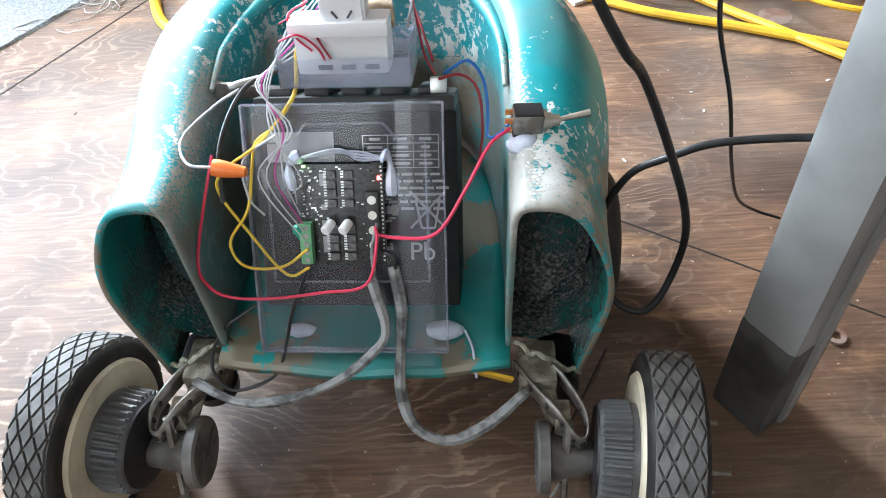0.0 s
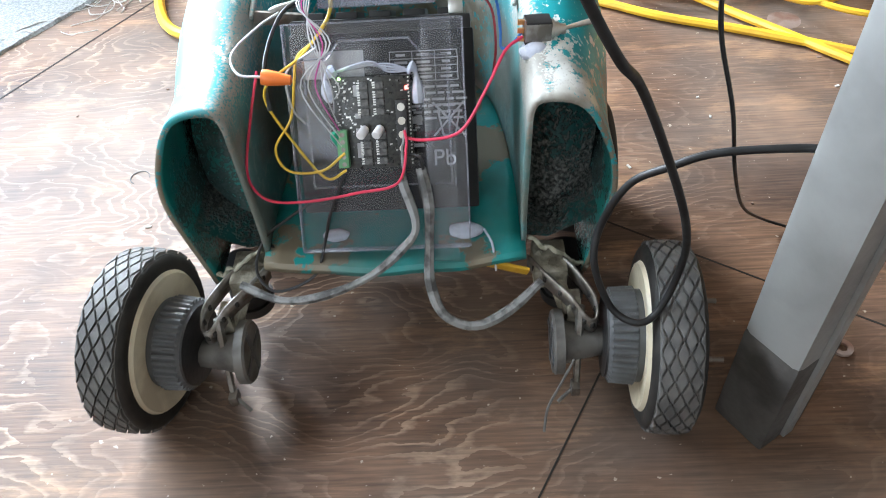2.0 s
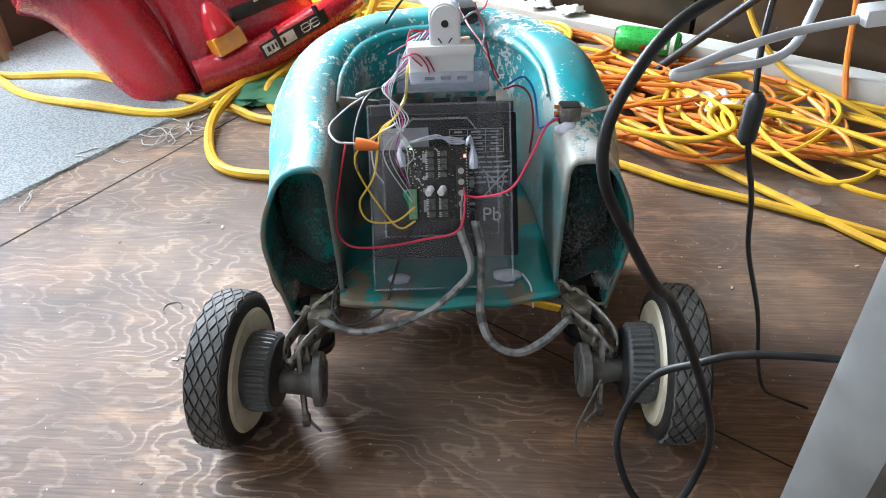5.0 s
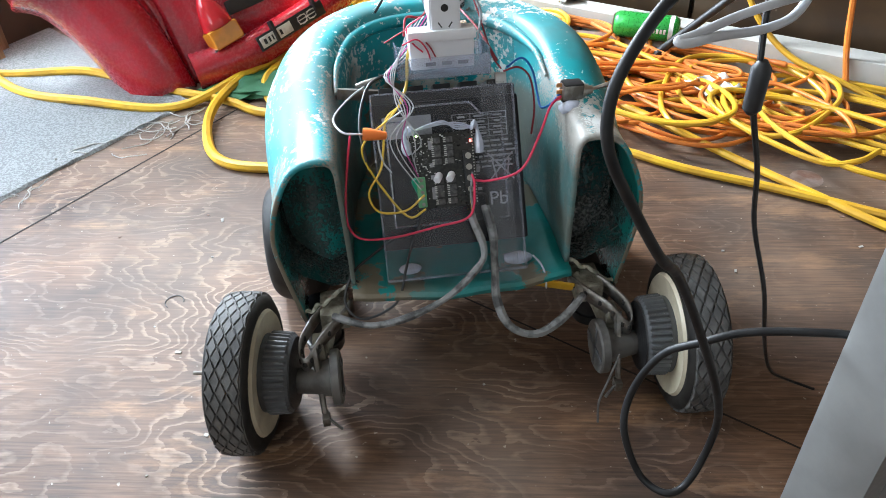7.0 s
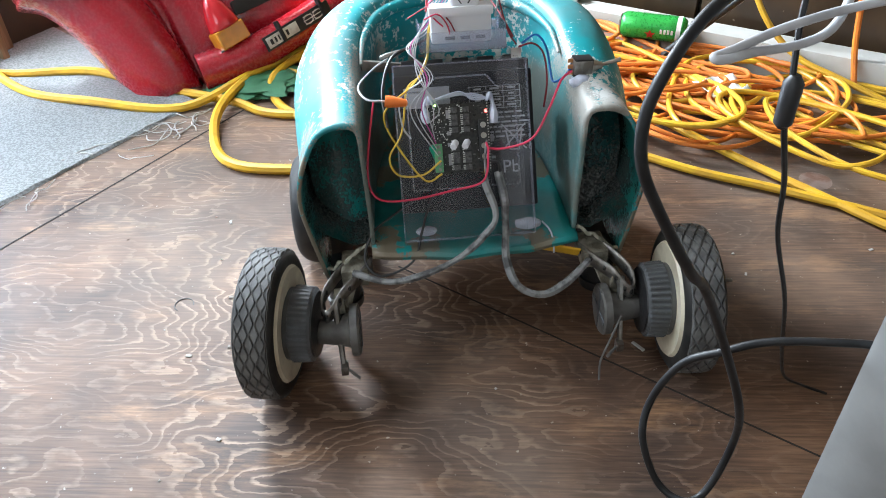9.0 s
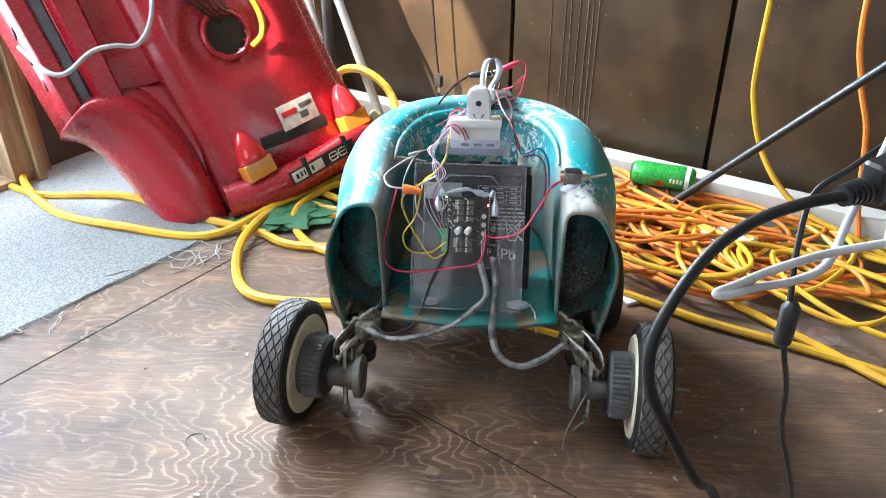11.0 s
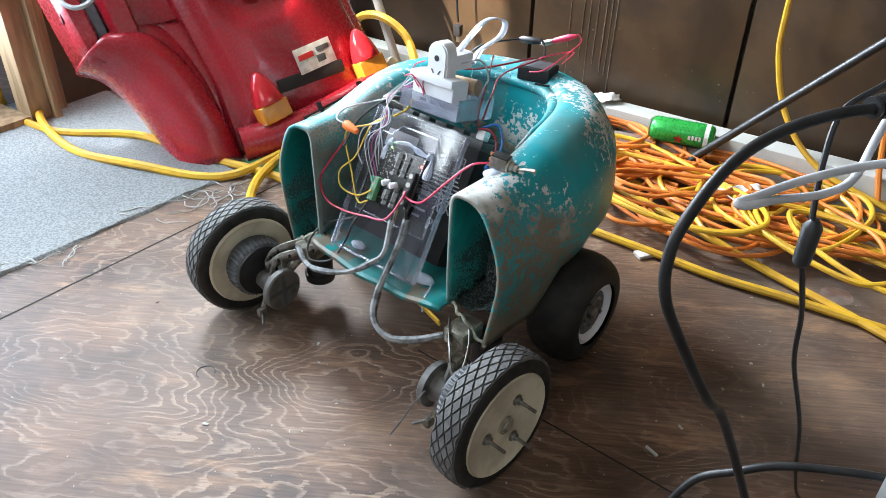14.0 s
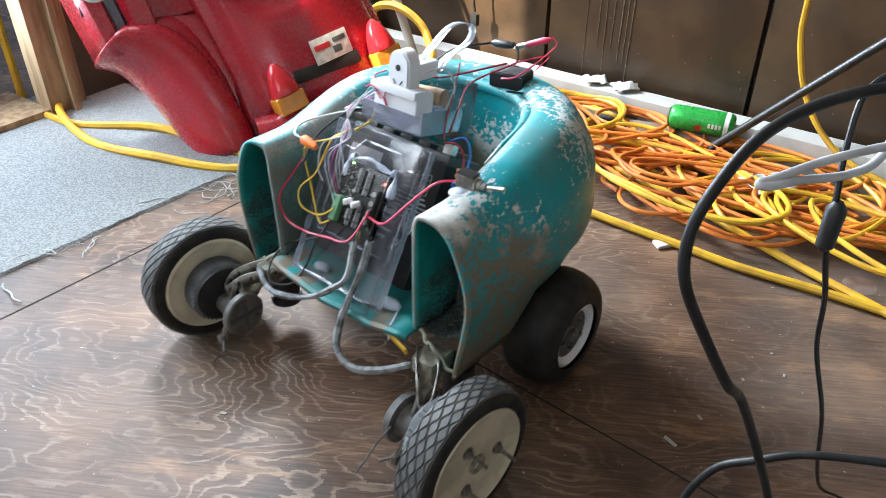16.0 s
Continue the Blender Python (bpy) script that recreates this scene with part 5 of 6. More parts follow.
    w("red_wire", [(0.036, 0.16, 0.385), (0.044, 0.14, 0.36), (0.052, 0.115, 0.33), (0.06, 0.104, 0.318)], 0.0009, M_W_DKRED)
    w("red_wire", [(0.062, 0.102, 0.316), (0.078, 0.104, 0.318), (0.09, 0.102, 0.306), (0.093, 0.09, 0.28), (0.09, 0.085, 0.25)], 0.0011, M_W_DKRED)
    w("blue_wire", [(0.066, 0.106, 0.318), (0.083, 0.112, 0.324), (0.094, 0.108, 0.31), (0.097, 0.095, 0.29), (0.097, 0.076, 0.285), (0.105, 0.064, 0.296), (0.113, 0.066, 0.306)], 0.0012, M_W_BLU, "blue insulated wire")
    # black signal wires dropping out of the tub
    w("black_wire", [tuple(L(-0.027, 0.028, -0.034)), (-0.05, -0.005, 0.185), (-0.058, -0.012, 0.16), (-0.07, -0.028, 0.134), (-0.105, -0.034, 0.122), (-0.122, -0.02, 0.134), (-0.112, -0.004, 0.158), (-0.09, 0.008, 0.17), (-0.065, 0.02, 0.18)], 0.0014, M_W_BLK)
    w("black_wire", [(-0.112, 0.0, 0.146), (-0.09, -0.014, 0.138), (-0.06, -0.016, 0.138), (-0.04, -0.008, 0.142)], 0.0022, M_W_BLK)
    # two grey wrapped motor harnesses
    w("motor_harness", [tuple(L(0.018, 0.028, -0.044)), (0.022, -0.02, 0.184), (0.010, -0.032, 0.168), (-0.02, -0.042, 0.146), (-0.062, -0.048, 0.13), (-0.100, -0.044, 0.122), (-0.136, -0.028, 0.125)], 0.0037, M_W_GRY, "grey wrapped motor cable", taper=lambda f: 1.0 + 0.12 * math.sin(f * 21))
    w("motor_harness", [tuple(L(0.034, 0.022, -0.036)), (0.033, -0.006, 0.193), (0.032, -0.024, 0.168), (0.031, -0.044, 0.138), (0.042, -0.062, 0.116), (0.068, -0.066, 0.105), (0.098, -0.052, 0.108), (0.126, -0.03, 0.118)], 0.0040, M_W_GRY, "grey wrapped motor cable", taper=lambda f: 1.1 + 0.12 * math.sin(f * 17))
    w("grey_wire", [tuple(L(0.024, 0.026, -0.002)), tuple(L(0.020, 0.03, -0.026)), (0.018, -0.004, 0.2), (0.022, -0.014, 0.19)], 0.0013, M_W_GRY)
    w("grey_wire", [tuple(L(0.026, 0.024, -0.024)), tuple(L(0.034, 0.03, -0.026)), tuple(L(0.036, 0.026, -0.036))], 0.0015, M_W_BLK)
    w("yellow_wire", [tuple(L(0.02, 0.027, -0.03)), (0.017, -0.008, 0.194), (0.022, -0.018, 0.186)], 0.0012, M_W_YEL)
    w("red_wire", [(0.022, -0.018, 0.187), (0.021, -0.022, 0.181), (0.02, -0.024, 0.177)], 0.0020, M_W_RED)
    # yellow perforated strip under the lip
    part("yellow_strip", box((0.052, 0.003, 0.012), (0, 0, 0), 0.001), M_CORD_Y, robot, "dirty yellow perforated strip", pose(0.09, -0.022, 0.132, 20, 12, -8))


M_W_PUR = mat("magenta_wire", (0.45, 0.05, 0.25), 0.4)
M_W_DKRED = mat("dark_red_wire", (0.30, 0.02, 0.03), 0.45)


def build_top_gear(robot):
    """Black relay box with clip leads on the back rim."""
    boxx = part("relay_box", box((0.046, 0.034, 0.018), (0, 0, 0), 0.002), M_BLACK, robot, "small black box on the back rim", pose(0.022, 0.282, 0.327, 0, 0, 10))
    part("box_lid", box((0.042, 0.03, 0.003), (0, 0, 0.0095), 0.001), M_DRUM, boxx)
    clip = part("clip_lead", lathe([(0, 0.0022), (0.004, 0.0040), (0.026, 0.0044), (0.034, 0.0024), (0.036, 0.0012)], 12, "X", m=pose(0.022, 0.312, 0.362, 0, -22, 10)), M_W_RED, robot, "red alligator clip sleeve")
    part("jaw", lathe([(-0.02, 0.001), (-0.012, 0.004), (0, 0.0034)], 10, "X", m=pose(0.022, 0.312, 0.362, 0, -22, 10)), M_CHROME, clip)
    blk = part("clip_lead", lathe([(0, 0.0026), (0.004, 0.0048), (0.024, 0.0052), (0.032, 0.003)], 12, "X", m=pose(-0.02, 0.295, 0.36, 0, -4, 4)), M_BLACK, robot, "black alligator clip sleeve")
    for pts, r, m_ in (([(0.056, 0.318, 0.378), (0.064, 0.312, 0.368), (0.055, 0.25, 0.348), (0.036, 0.24, 0.342)], 0.0010, M_W_RED),
                       ([(0.03, 0.285, 0.343), (0.045, 0.25, 0.36), (0.06, 0.305, 0.358), (0.05, 0.295, 0.341)], 0.0009, M_W_RED),
                       ([(0.014, 0.282, 0.344), (-0.01, 0.18, 0.35), (-0.03, 0.15, 0.361), (-0.035, 0.13, 0.35)], 0.0013, M_W_DKRED),
                       ([(0.02, 0.285, 0.343), (0.03, 0.19, 0.351), (0.045, 0.15, 0.341), (0.058, 0.115, 0.322)], 0.0012, M_W_DKRED),
                       ([(0.012, 0.297, 0.367), (0.02, 0.295, 0.36), (0.026, 0.288, 0.35), (0.024, 0.284, 0.344)], 0.0015, M_W_BLK),
                       ([(-0.02, 0.295, 0.36), (-0.04, 0.24, 0.361), (-0.06, 0.22, 0.341)], 0.0015, M_W_BLK),
                       ([(0.045, 0.24, 0.328), (0.065, 0.312, 0.3), (0.07, 0.325, 0.26)], 0.0014, M_W_BLK)):
        part("lead", tube(pts, r, 6, 6), m_, robot)


def build_robot():
    robot = thing("robot", "homemade four-wheeled robot in a chipped teal tub with battery and wires", "robot")
    build_shell(robot)
    wheels = []
    for sx in (-1, 1):
        motor_side(robot, sx)
        wheels.append((*front_wheel(robot, sx, -0.051 if sx < 0 else -0.066), sx, 0.229, R_FRONT))
    for sx in (-1, 1):
        wheels.append((*rear_wheel(robot, sx), sx, 0.182, R_REAR))
        part("axle", rod((0.05 * sx, 0.172, R_REAR), (0.17 * sx, 0.172, R_REAR), 0.007, 12), M_STEEL, robot)
    part("chassis", box((0.20, 0.10, 0.03), (0, 0.15, 0.118), 0.006), M_GRIME, robot, "grimy chassis under the tub")
    build_battery(robot)
    build_lid(robot)
    build_board(robot)
    build_socket(robot)
    build_switch(robot)
    build_wires(robot)
    build_top_gear(robot)
    return robot, wheels


ROBOT, WHEELS = build_robot()

# seconds, place of the robot on the floor, heading in degrees
ROUTE = [
    (0.0, -0.043, 0.340, -3.8), (1.2, -0.043, 0.340, -3.6), (1.5, -0.038, 0.361, -3.2), (2.0, -0.020, 0.454, -0.6), (2.3, -0.016, 0.470, 0.7),
    (2.5, -0.016, 0.472, 0.9), (3.3, -0.016, 0.472, 1.0), (3.5, -0.014, 0.488, 1.0), (4.0, -0.005, 0.582, 4.3), (4.3, -0.003, 0.612, 4.8), (6.3, -0.001, 0.620, 4.9),
    (6.5, -0.001, 0.620, 5.2), (7.0, 0.008, 0.618, 9.6), (7.4, 0.023, 0.623, 13.0), (8.0, 0.024, 0.623, 13.2), (8.8, 0.012, 0.660, 9.0), (9.6, -0.006, 0.780, 2.0), (10.2, -0.016, 0.842, -0.3),
    (10.5, -0.016, 0.843, -0.4), (11.1, -0.018, 0.836, -1.2), (11.5, -0.056, 0.810, -12.2), (12.0, -0.100, 0.797, -25.2), (12.4, -0.122, 0.788, -30.5),
    (13.5, -0.122, 0.788, -30.6), (13.8, -0.138, 0.790, -34.3), (14.0, -0.139, 0.791, -34.7), (15.35, -0.139, 0.791, -34.9), (15.5, -0.143, 0.785, -34.8), (15.7, -0.152, 0.772, -34.4), (16.0, -0.188, 0.713, -33.1),
]


def motions():
    rows, spins = [], [[] for _ in WHEELS]
    spin = [0.0 for _ in WHEELS]
    last = None
    dense = []
    for a, b in zip(ROUTE, ROUTE[1:]):
        n = max(1, math.ceil(math.hypot(b[1] - a[1], b[2] - a[2]) / 0.09))
        dense += [tuple(p + (q - p) * k / n for p, q in zip(a, b)) for k in range(n)]
    dense.append(ROUTE[-1])
    for t, x, y, h in dense:
        m = pose(x, y, 0, 0, 0, h) @ Matrix.Translation((-0.004, 0, 0))
        rows.append((t, m))
        for i, (ob, rest, sx, half, r) in enumerate(WHEELS):
            now = m @ Vector((sx * half, rest.translation.y, 0))
            if last is not None:
                step = now - last[i]
                ahead = (m.to_3x3() @ Vector((0, -1, 0))).dot(step)
                spin[i] += ahead / r
            turn = Matrix.Rotation(spin[i], 4, "X")
            spins[i].append((t, rest @ (turn if sx > 0 else turn.inverted())))
        last = [m @ Vector((sx * half, rest.translation.y, 0)) for ob, rest, sx, half, r in WHEELS]
    walk(ROBOT, rows)
    for (ob, *_), own in zip(WHEELS, spins):
        walk(ob, own)


# ---- red scooter body leaning in the corner ----
SC_U = pose(0, 0, 0, 0, 0, 42)
SCOOT = Matrix.Translation((-0.573, 1.253, 0.0)) @ SC_U @ pose(0, 0, 0, -22, 0, 0) @ pose(-0.012, 0.06, 0)


def build_scooter():
    """Rear body cover of a mobility scooter: face in the local x-z plane, outward is -y."""
    ob = thing("scooter_body", "glossy red mobility scooter rear body leaning against the wall", "scooter part", SCOOT)
    # main face: domed panel with a raised centre field, left edge leaning over the valley
    edge_l = ((0.0, 0.10), (0.15, 0.092), (0.33, 0.05), (0.70, -0.02))
    edge_r = ((0.0, 0.475), (0.10, 0.478), (0.25, 0.43), (0.40, 0.40), (0.70, 0.34))
    at_ = lambda tab, v: next(x0 + (x1 - x0) * (v - v0) / (v1 - v0) for (v0, x0), (v1, x1) in zip(tab, tab[1:]) if v <= v1)
    rows = []
    for j in range(41):
        v = 0.012 + 0.68 * j / 40
        l_, r_ = at_(edge_l, v), at_(edge_r, v)
        row = []
        for i in range(37):
            g = i / 36
            u = l_ + (r_ - l_) * g
            y = -0.045 * math.sin(math.pi * g) ** 0.8 - 0.018 * (1 - v)
            inset = min(g - 0.08, 0.93 - g, (v - 0.07) / 0.5)
            y -= 0.016 * min(1, max(0, inset / 0.035))
            hole = math.hypot(u - 0.2, (v - 0.35))
            if hole < 0.10:
                y += 0.022 * min(1, (0.10 - hole) / 0.03)
            row.append((u, y, v))
        rows.append(row)
    bm = sheet(rows)
    kill = [f for f in bm.faces if math.hypot((f.calc_center_median().x - 0.2), (f.calc_center_median().z - 0.35)) < 0.043]
    bmesh.ops.delete(bm, geom=kill, context="FACES")
    bmesh.ops.recalc_face_normals(bm, faces=bm.faces)
    face = part("face_panel", bm, M_RED, ob, "glossy red moulded face panel with a round hole")
    thick(face, 0.004, 0)
    circle = [2 * math.pi * k / 32 for k in range(33)]
    part("hole_ring", tube([(0.2 + 0.046 * math.cos(t), -0.052, 0.35 + 0.046 * math.sin(t)) for t in circle], 0.006, 8, 0), M_RED, face)
    part("hole_back", lathe([(0.0, 0.05), (0.05, 0.045)], 28, "Y", m=Matrix.Translation((0.2, -0.04, 0.35))), M_DARK, face)
    for k in range(5):
        part("loose_cable", tube([(0.19 + 0.006 * k, -0.06, 0.37 + 0.006 * k), (0.15 + 0.012 * k, -0.08, 0.40), (0.13 + 0.01 * k, -0.078, 0.43 + 0.012 * k), (0.18, -0.075, 0.47)], 0.0026, 6, 6), M_CABLE, face)
    # left wheel arch: a rounded fender sweeping up from the foot
    outer = smooth_path([(0.0, 0.03, 0.0), (-0.024, 0.03, 0.085), (-0.058, 0.032, 0.165), (-0.092, 0.035, 0.215), (-0.13, 0.045, 0.236)], 6)
    inner = smooth_path([(0.104, -0.03, 0.008), (0.085, -0.034, 0.10), (0.05, -0.03, 0.20), (0.0, -0.02, 0.268), (-0.062, 0.0, 0.285)], 6)
    rows = []
    for p, q in zip(outer, inner):
        row = [(p.x + 0.012, p.y + 0.09, p.z - 0.004), (p.x + 0.003, p.y + 0.04, p.z - 0.001)]
        for i in range(15):
            g = i / 14
            c = p.lerp(q, g)
            swell = math.sin(math.pi * min(1, 0.12 + g * 0.88)) ** 0.75
            row.append((c.x, c.y - 0.052 * swell, c.z + 0.012 * swell))
        rows.append(row)
    bm = sheet(rows)
    bmesh.ops.recalc_face_normals(bm, faces=bm.faces)
    fender = part("fender", bm, M_RED, ob, "glossy red rounded wheel-arch fender")
    thick(fender, 0.005, 0)
    # valley between fender and face
    rows = [[(q.x - 0.006, q.y - 0.004, q.z), (at_(edge_l, q.z) * 0.5 + q.x * 0.5, q.y + 0.02, q.z + 0.01), (at_(edge_l, q.z) + 0.006, -0.018, q.z)] for q in inner]
    v_top = [[(-0.062, 0.01, 0.285), (-0.02, 0.02, 0.29), (at_(edge_l, 0.29) + 0.004, -0.01, 0.29)], [(-0.115, 0.0, 0.60), (-0.05, 0.01, 0.6), (at_(edge_l, 0.6) + 0.004, -0.01, 0.60)]]
    bm = sheet(rows + v_top)
    bmesh.ops.recalc_face_normals(bm, faces=bm.faces)
    thick(part("valley_panel", bm, M_RED, ob, "red concave side panel"), 0.004, 0)
    # upper side pod in strips: red pod, grey insert, red rail
    def strip(name, low, high, y0, y1, material, label=""):
        (a0, b0), (a1, b1) = low, high
        v0, v1 = 0.236, 0.60
        rows_ = []
        for k in range(9):
            f = k / 8
            v = v0 + (v1 - v0) * f
            a_, b_ = a0 + (a1 - a0) * f, b0 + (b1 - b0) * f
            rows_.append([(a_, y1, v), (a_, y0 + 0.008, v), (a_ + 0.006, y0, v), (b_ - 0.006, y0, v), (b_, y0 + 0.008, v), (b_, y1, v)])
        bm_ = sheet(rows_)
        bmesh.ops.recalc_face_normals(bm_, faces=bm_.faces)
        return thick(part(name, bm_, material, ob, label), 0.003, 0)
    strip("side_pod", (-0.112, -0.078), (-0.182, -0.143), -0.012, 0.16, M_RED, "red side pod with dark vents")
    strip("grey_insert", (-0.078, -0.053), (-0.143, -0.110), 0.008, 0.05, M_GREYPANEL, "smooth grey insert strip")
    strip("side_rail", (-0.053, -0.010), (-0.110, -0.058), -0.026, 0.05, M_RED, "rounded red side rail")
    for k in range(3):
        part("vent", box((0.004, 0.004, 0.03), (-0.131 - 0.010 * k, 0.02, 0.33 + 0.048 * k), 0.001), M_DARK, ob, at=pose(0, 0, 0, 0, 0, 0))
    # lower bumper
    bm = tube([(0.10, -0.062, 0.035), (0.2, -0.088, 0.04), (0.3, -0.096, 0.06), (0.4, -0.09, 0.085), (0.47, -0.06, 0.10)], 0.036, 14, 6, taper=lambda f: 1 - 0.15 * f)
    bumper = part("bumper", bm, M_RED, ob, "rounded red bumper")
    # opening above the bumper
    part("bumper_gap", box((0.15, 0.012, 0.026), (0.285, -0.0755, 0.106), 0.005), M_DARK, ob, at=pose(0, 0, 0, 0, -6, 0))
    # white name strip, its lettering kept as plain shapes
    strip = part("name_strip", box((0.165, 0.004, 0.028), (0, 0, 0), 0.0018), M_BLACK, ob, "worn white and black name strip", pose(0.288, -0.134, 0.066, 0, -11, 6))
    part("strip_field", box((0.076, 0.0012, 0.020), (-0.04, -0.0024, 0), 0.0005), M_LABEL, strip)
    bm = bmesh.new()
    for k, (x, wd) in enumerate(((-0.068, 0.006), (-0.058, 0.004), (-0.050, 0.003), (-0.040, 0.006), (-0.029, 0.005))):
        box((wd, 0.0008, 0.010), (x, -0.0034, 0), 0.0002, bm)
    part("dark_bar", bm, M_BLACK, strip)
    bm = bmesh.new()
    for x in (0.026, 0.050):
        for z in (-0.007, 0.0, 0.007):
            box((0.020, 0.0008, 0.002), (x, -0.0026, z), 0.0002, bm)
        tube([(x + 0.011 * math.cos(t) , -0.0027, 0.0085 * math.sin(t)) for t in (2 * math.pi * i / 12 for i in range(13))], 0.0009, 4, 0, bm)
    part("pale_emblem", bm, M_LABEL, strip)
    for x in (-0.042, 0.062):
        part("zip_tie", box((0.006, 0.012, 0.04), (x, -0.003, 0.008), 0.0015), M_BLACK, strip)
    # worn sticker with bars
    st = part("sticker", box((0.088, 0.002, 0.05), (0, 0, 0), 0.0008), M_LABEL, ob, "scuffed white sticker", pose(0.287, -0.083, 0.172, 0, -10, 4))
    part("print_bar", box((0.036, 0.0008, 0.011), (-0.02, -0.0014, 0.006), 0.0002), M_CANRED, st)
    part("print_bar", box((0.03, 0.0008, 0.009), (0.022, -0.0014, 0.01), 0.0002), M_DRUM, st)
    part("scuff", box((0.02, 0.0008, 0.014), (0.012, -0.0013, -0.008), 0.0002), M_DRUM, st)
    # tail lamps: red dome over an amber block
    for x, z, y in ((0.168, 0.085, -0.075), (0.402, 0.128, -0.07)):
        lamp = part("tail_lamp", box((0.062, 0.04, 0.036), (0, 0, 0), 0.006, seg=3), M_AMBER, ob, "tail lamp with red dome and amber block", pose(x, y - 0.016, z, 0, -12, 0))
        rows = []
        bm = bmesh.new()
        bmesh.ops.create_uvsphere(bm, u_segments=24, v_segments=14, radius=1.0)
        for v in bm.verts:
            taper = 1.0 if v.co.z < 0 else (1 - 0.25 * v.co.z)
            v.co = Vector((v.co.x * 0.031 * taper, v.co.y * 0.028 * taper, v.co.z * (0.062 if v.co.z > 0 else 0.006) + 0.019))
        part("red_dome", bm, M_REDLENS, lamp, "glossy red lens dome")
        part("bracket", box((0.068, 0.03, 0.006), (0, 0.006, -0.019), 0.001), M_STEEL, lamp)
    part("fog_eye", lathe([(-0.004, 0.011), (0.004, 0.013)], 20, "Y", m=Matrix.Translation((0.452, -0.096, 0.125))), M_CREAM, ob)
    part("grey_flex", tube([(-0.15, 0.03, 0.40), (-0.128, -0.02, 0.345), (-0.10, -0.034, 0.335), (-0.05, -0.04, 0.362), (-0.01, -0.045, 0.365), (0.03, -0.05, 0.36), (0.065, -0.06, 0.40), (0.09, -0.06, 0.48), (0.12, -0.05, 0.62)], 0.0045, 8, 8), M_W_WHT, ob, "pale grey flex draped across")
    part("yellow_lead", tube([(0.17, -0.06, 0.66), (0.235, -0.085, 0.46), (0.262, -0.088, 0.38), (0.258, -0.085, 0.335), (0.235, -0.075, 0.315)], 0.0065, 8, 8), M_CORD_Y, ob, "yellow cord hooked through the hole")


build_scooter()


# ---- cords ----
def cord(pts, r, material, label, group):
    ob = thing("extension_cord", label, "cord", group=group)
    part("cable", tube(pts, r, 8, 6), material, ob)
    p, q = Vector(pts[0]), Vector(pts[1])
    part("plug_end", lathe([(0, r * 1.05), (0.006, r * 1.25), (0.024, r * 1.35), (0.027, r * 1.1)], 10, "X", m=Matrix.Translation(p) @ (p - q).to_track_quat("X", "Z").to_matrix().to_4x4()), material, ob)
    return ob


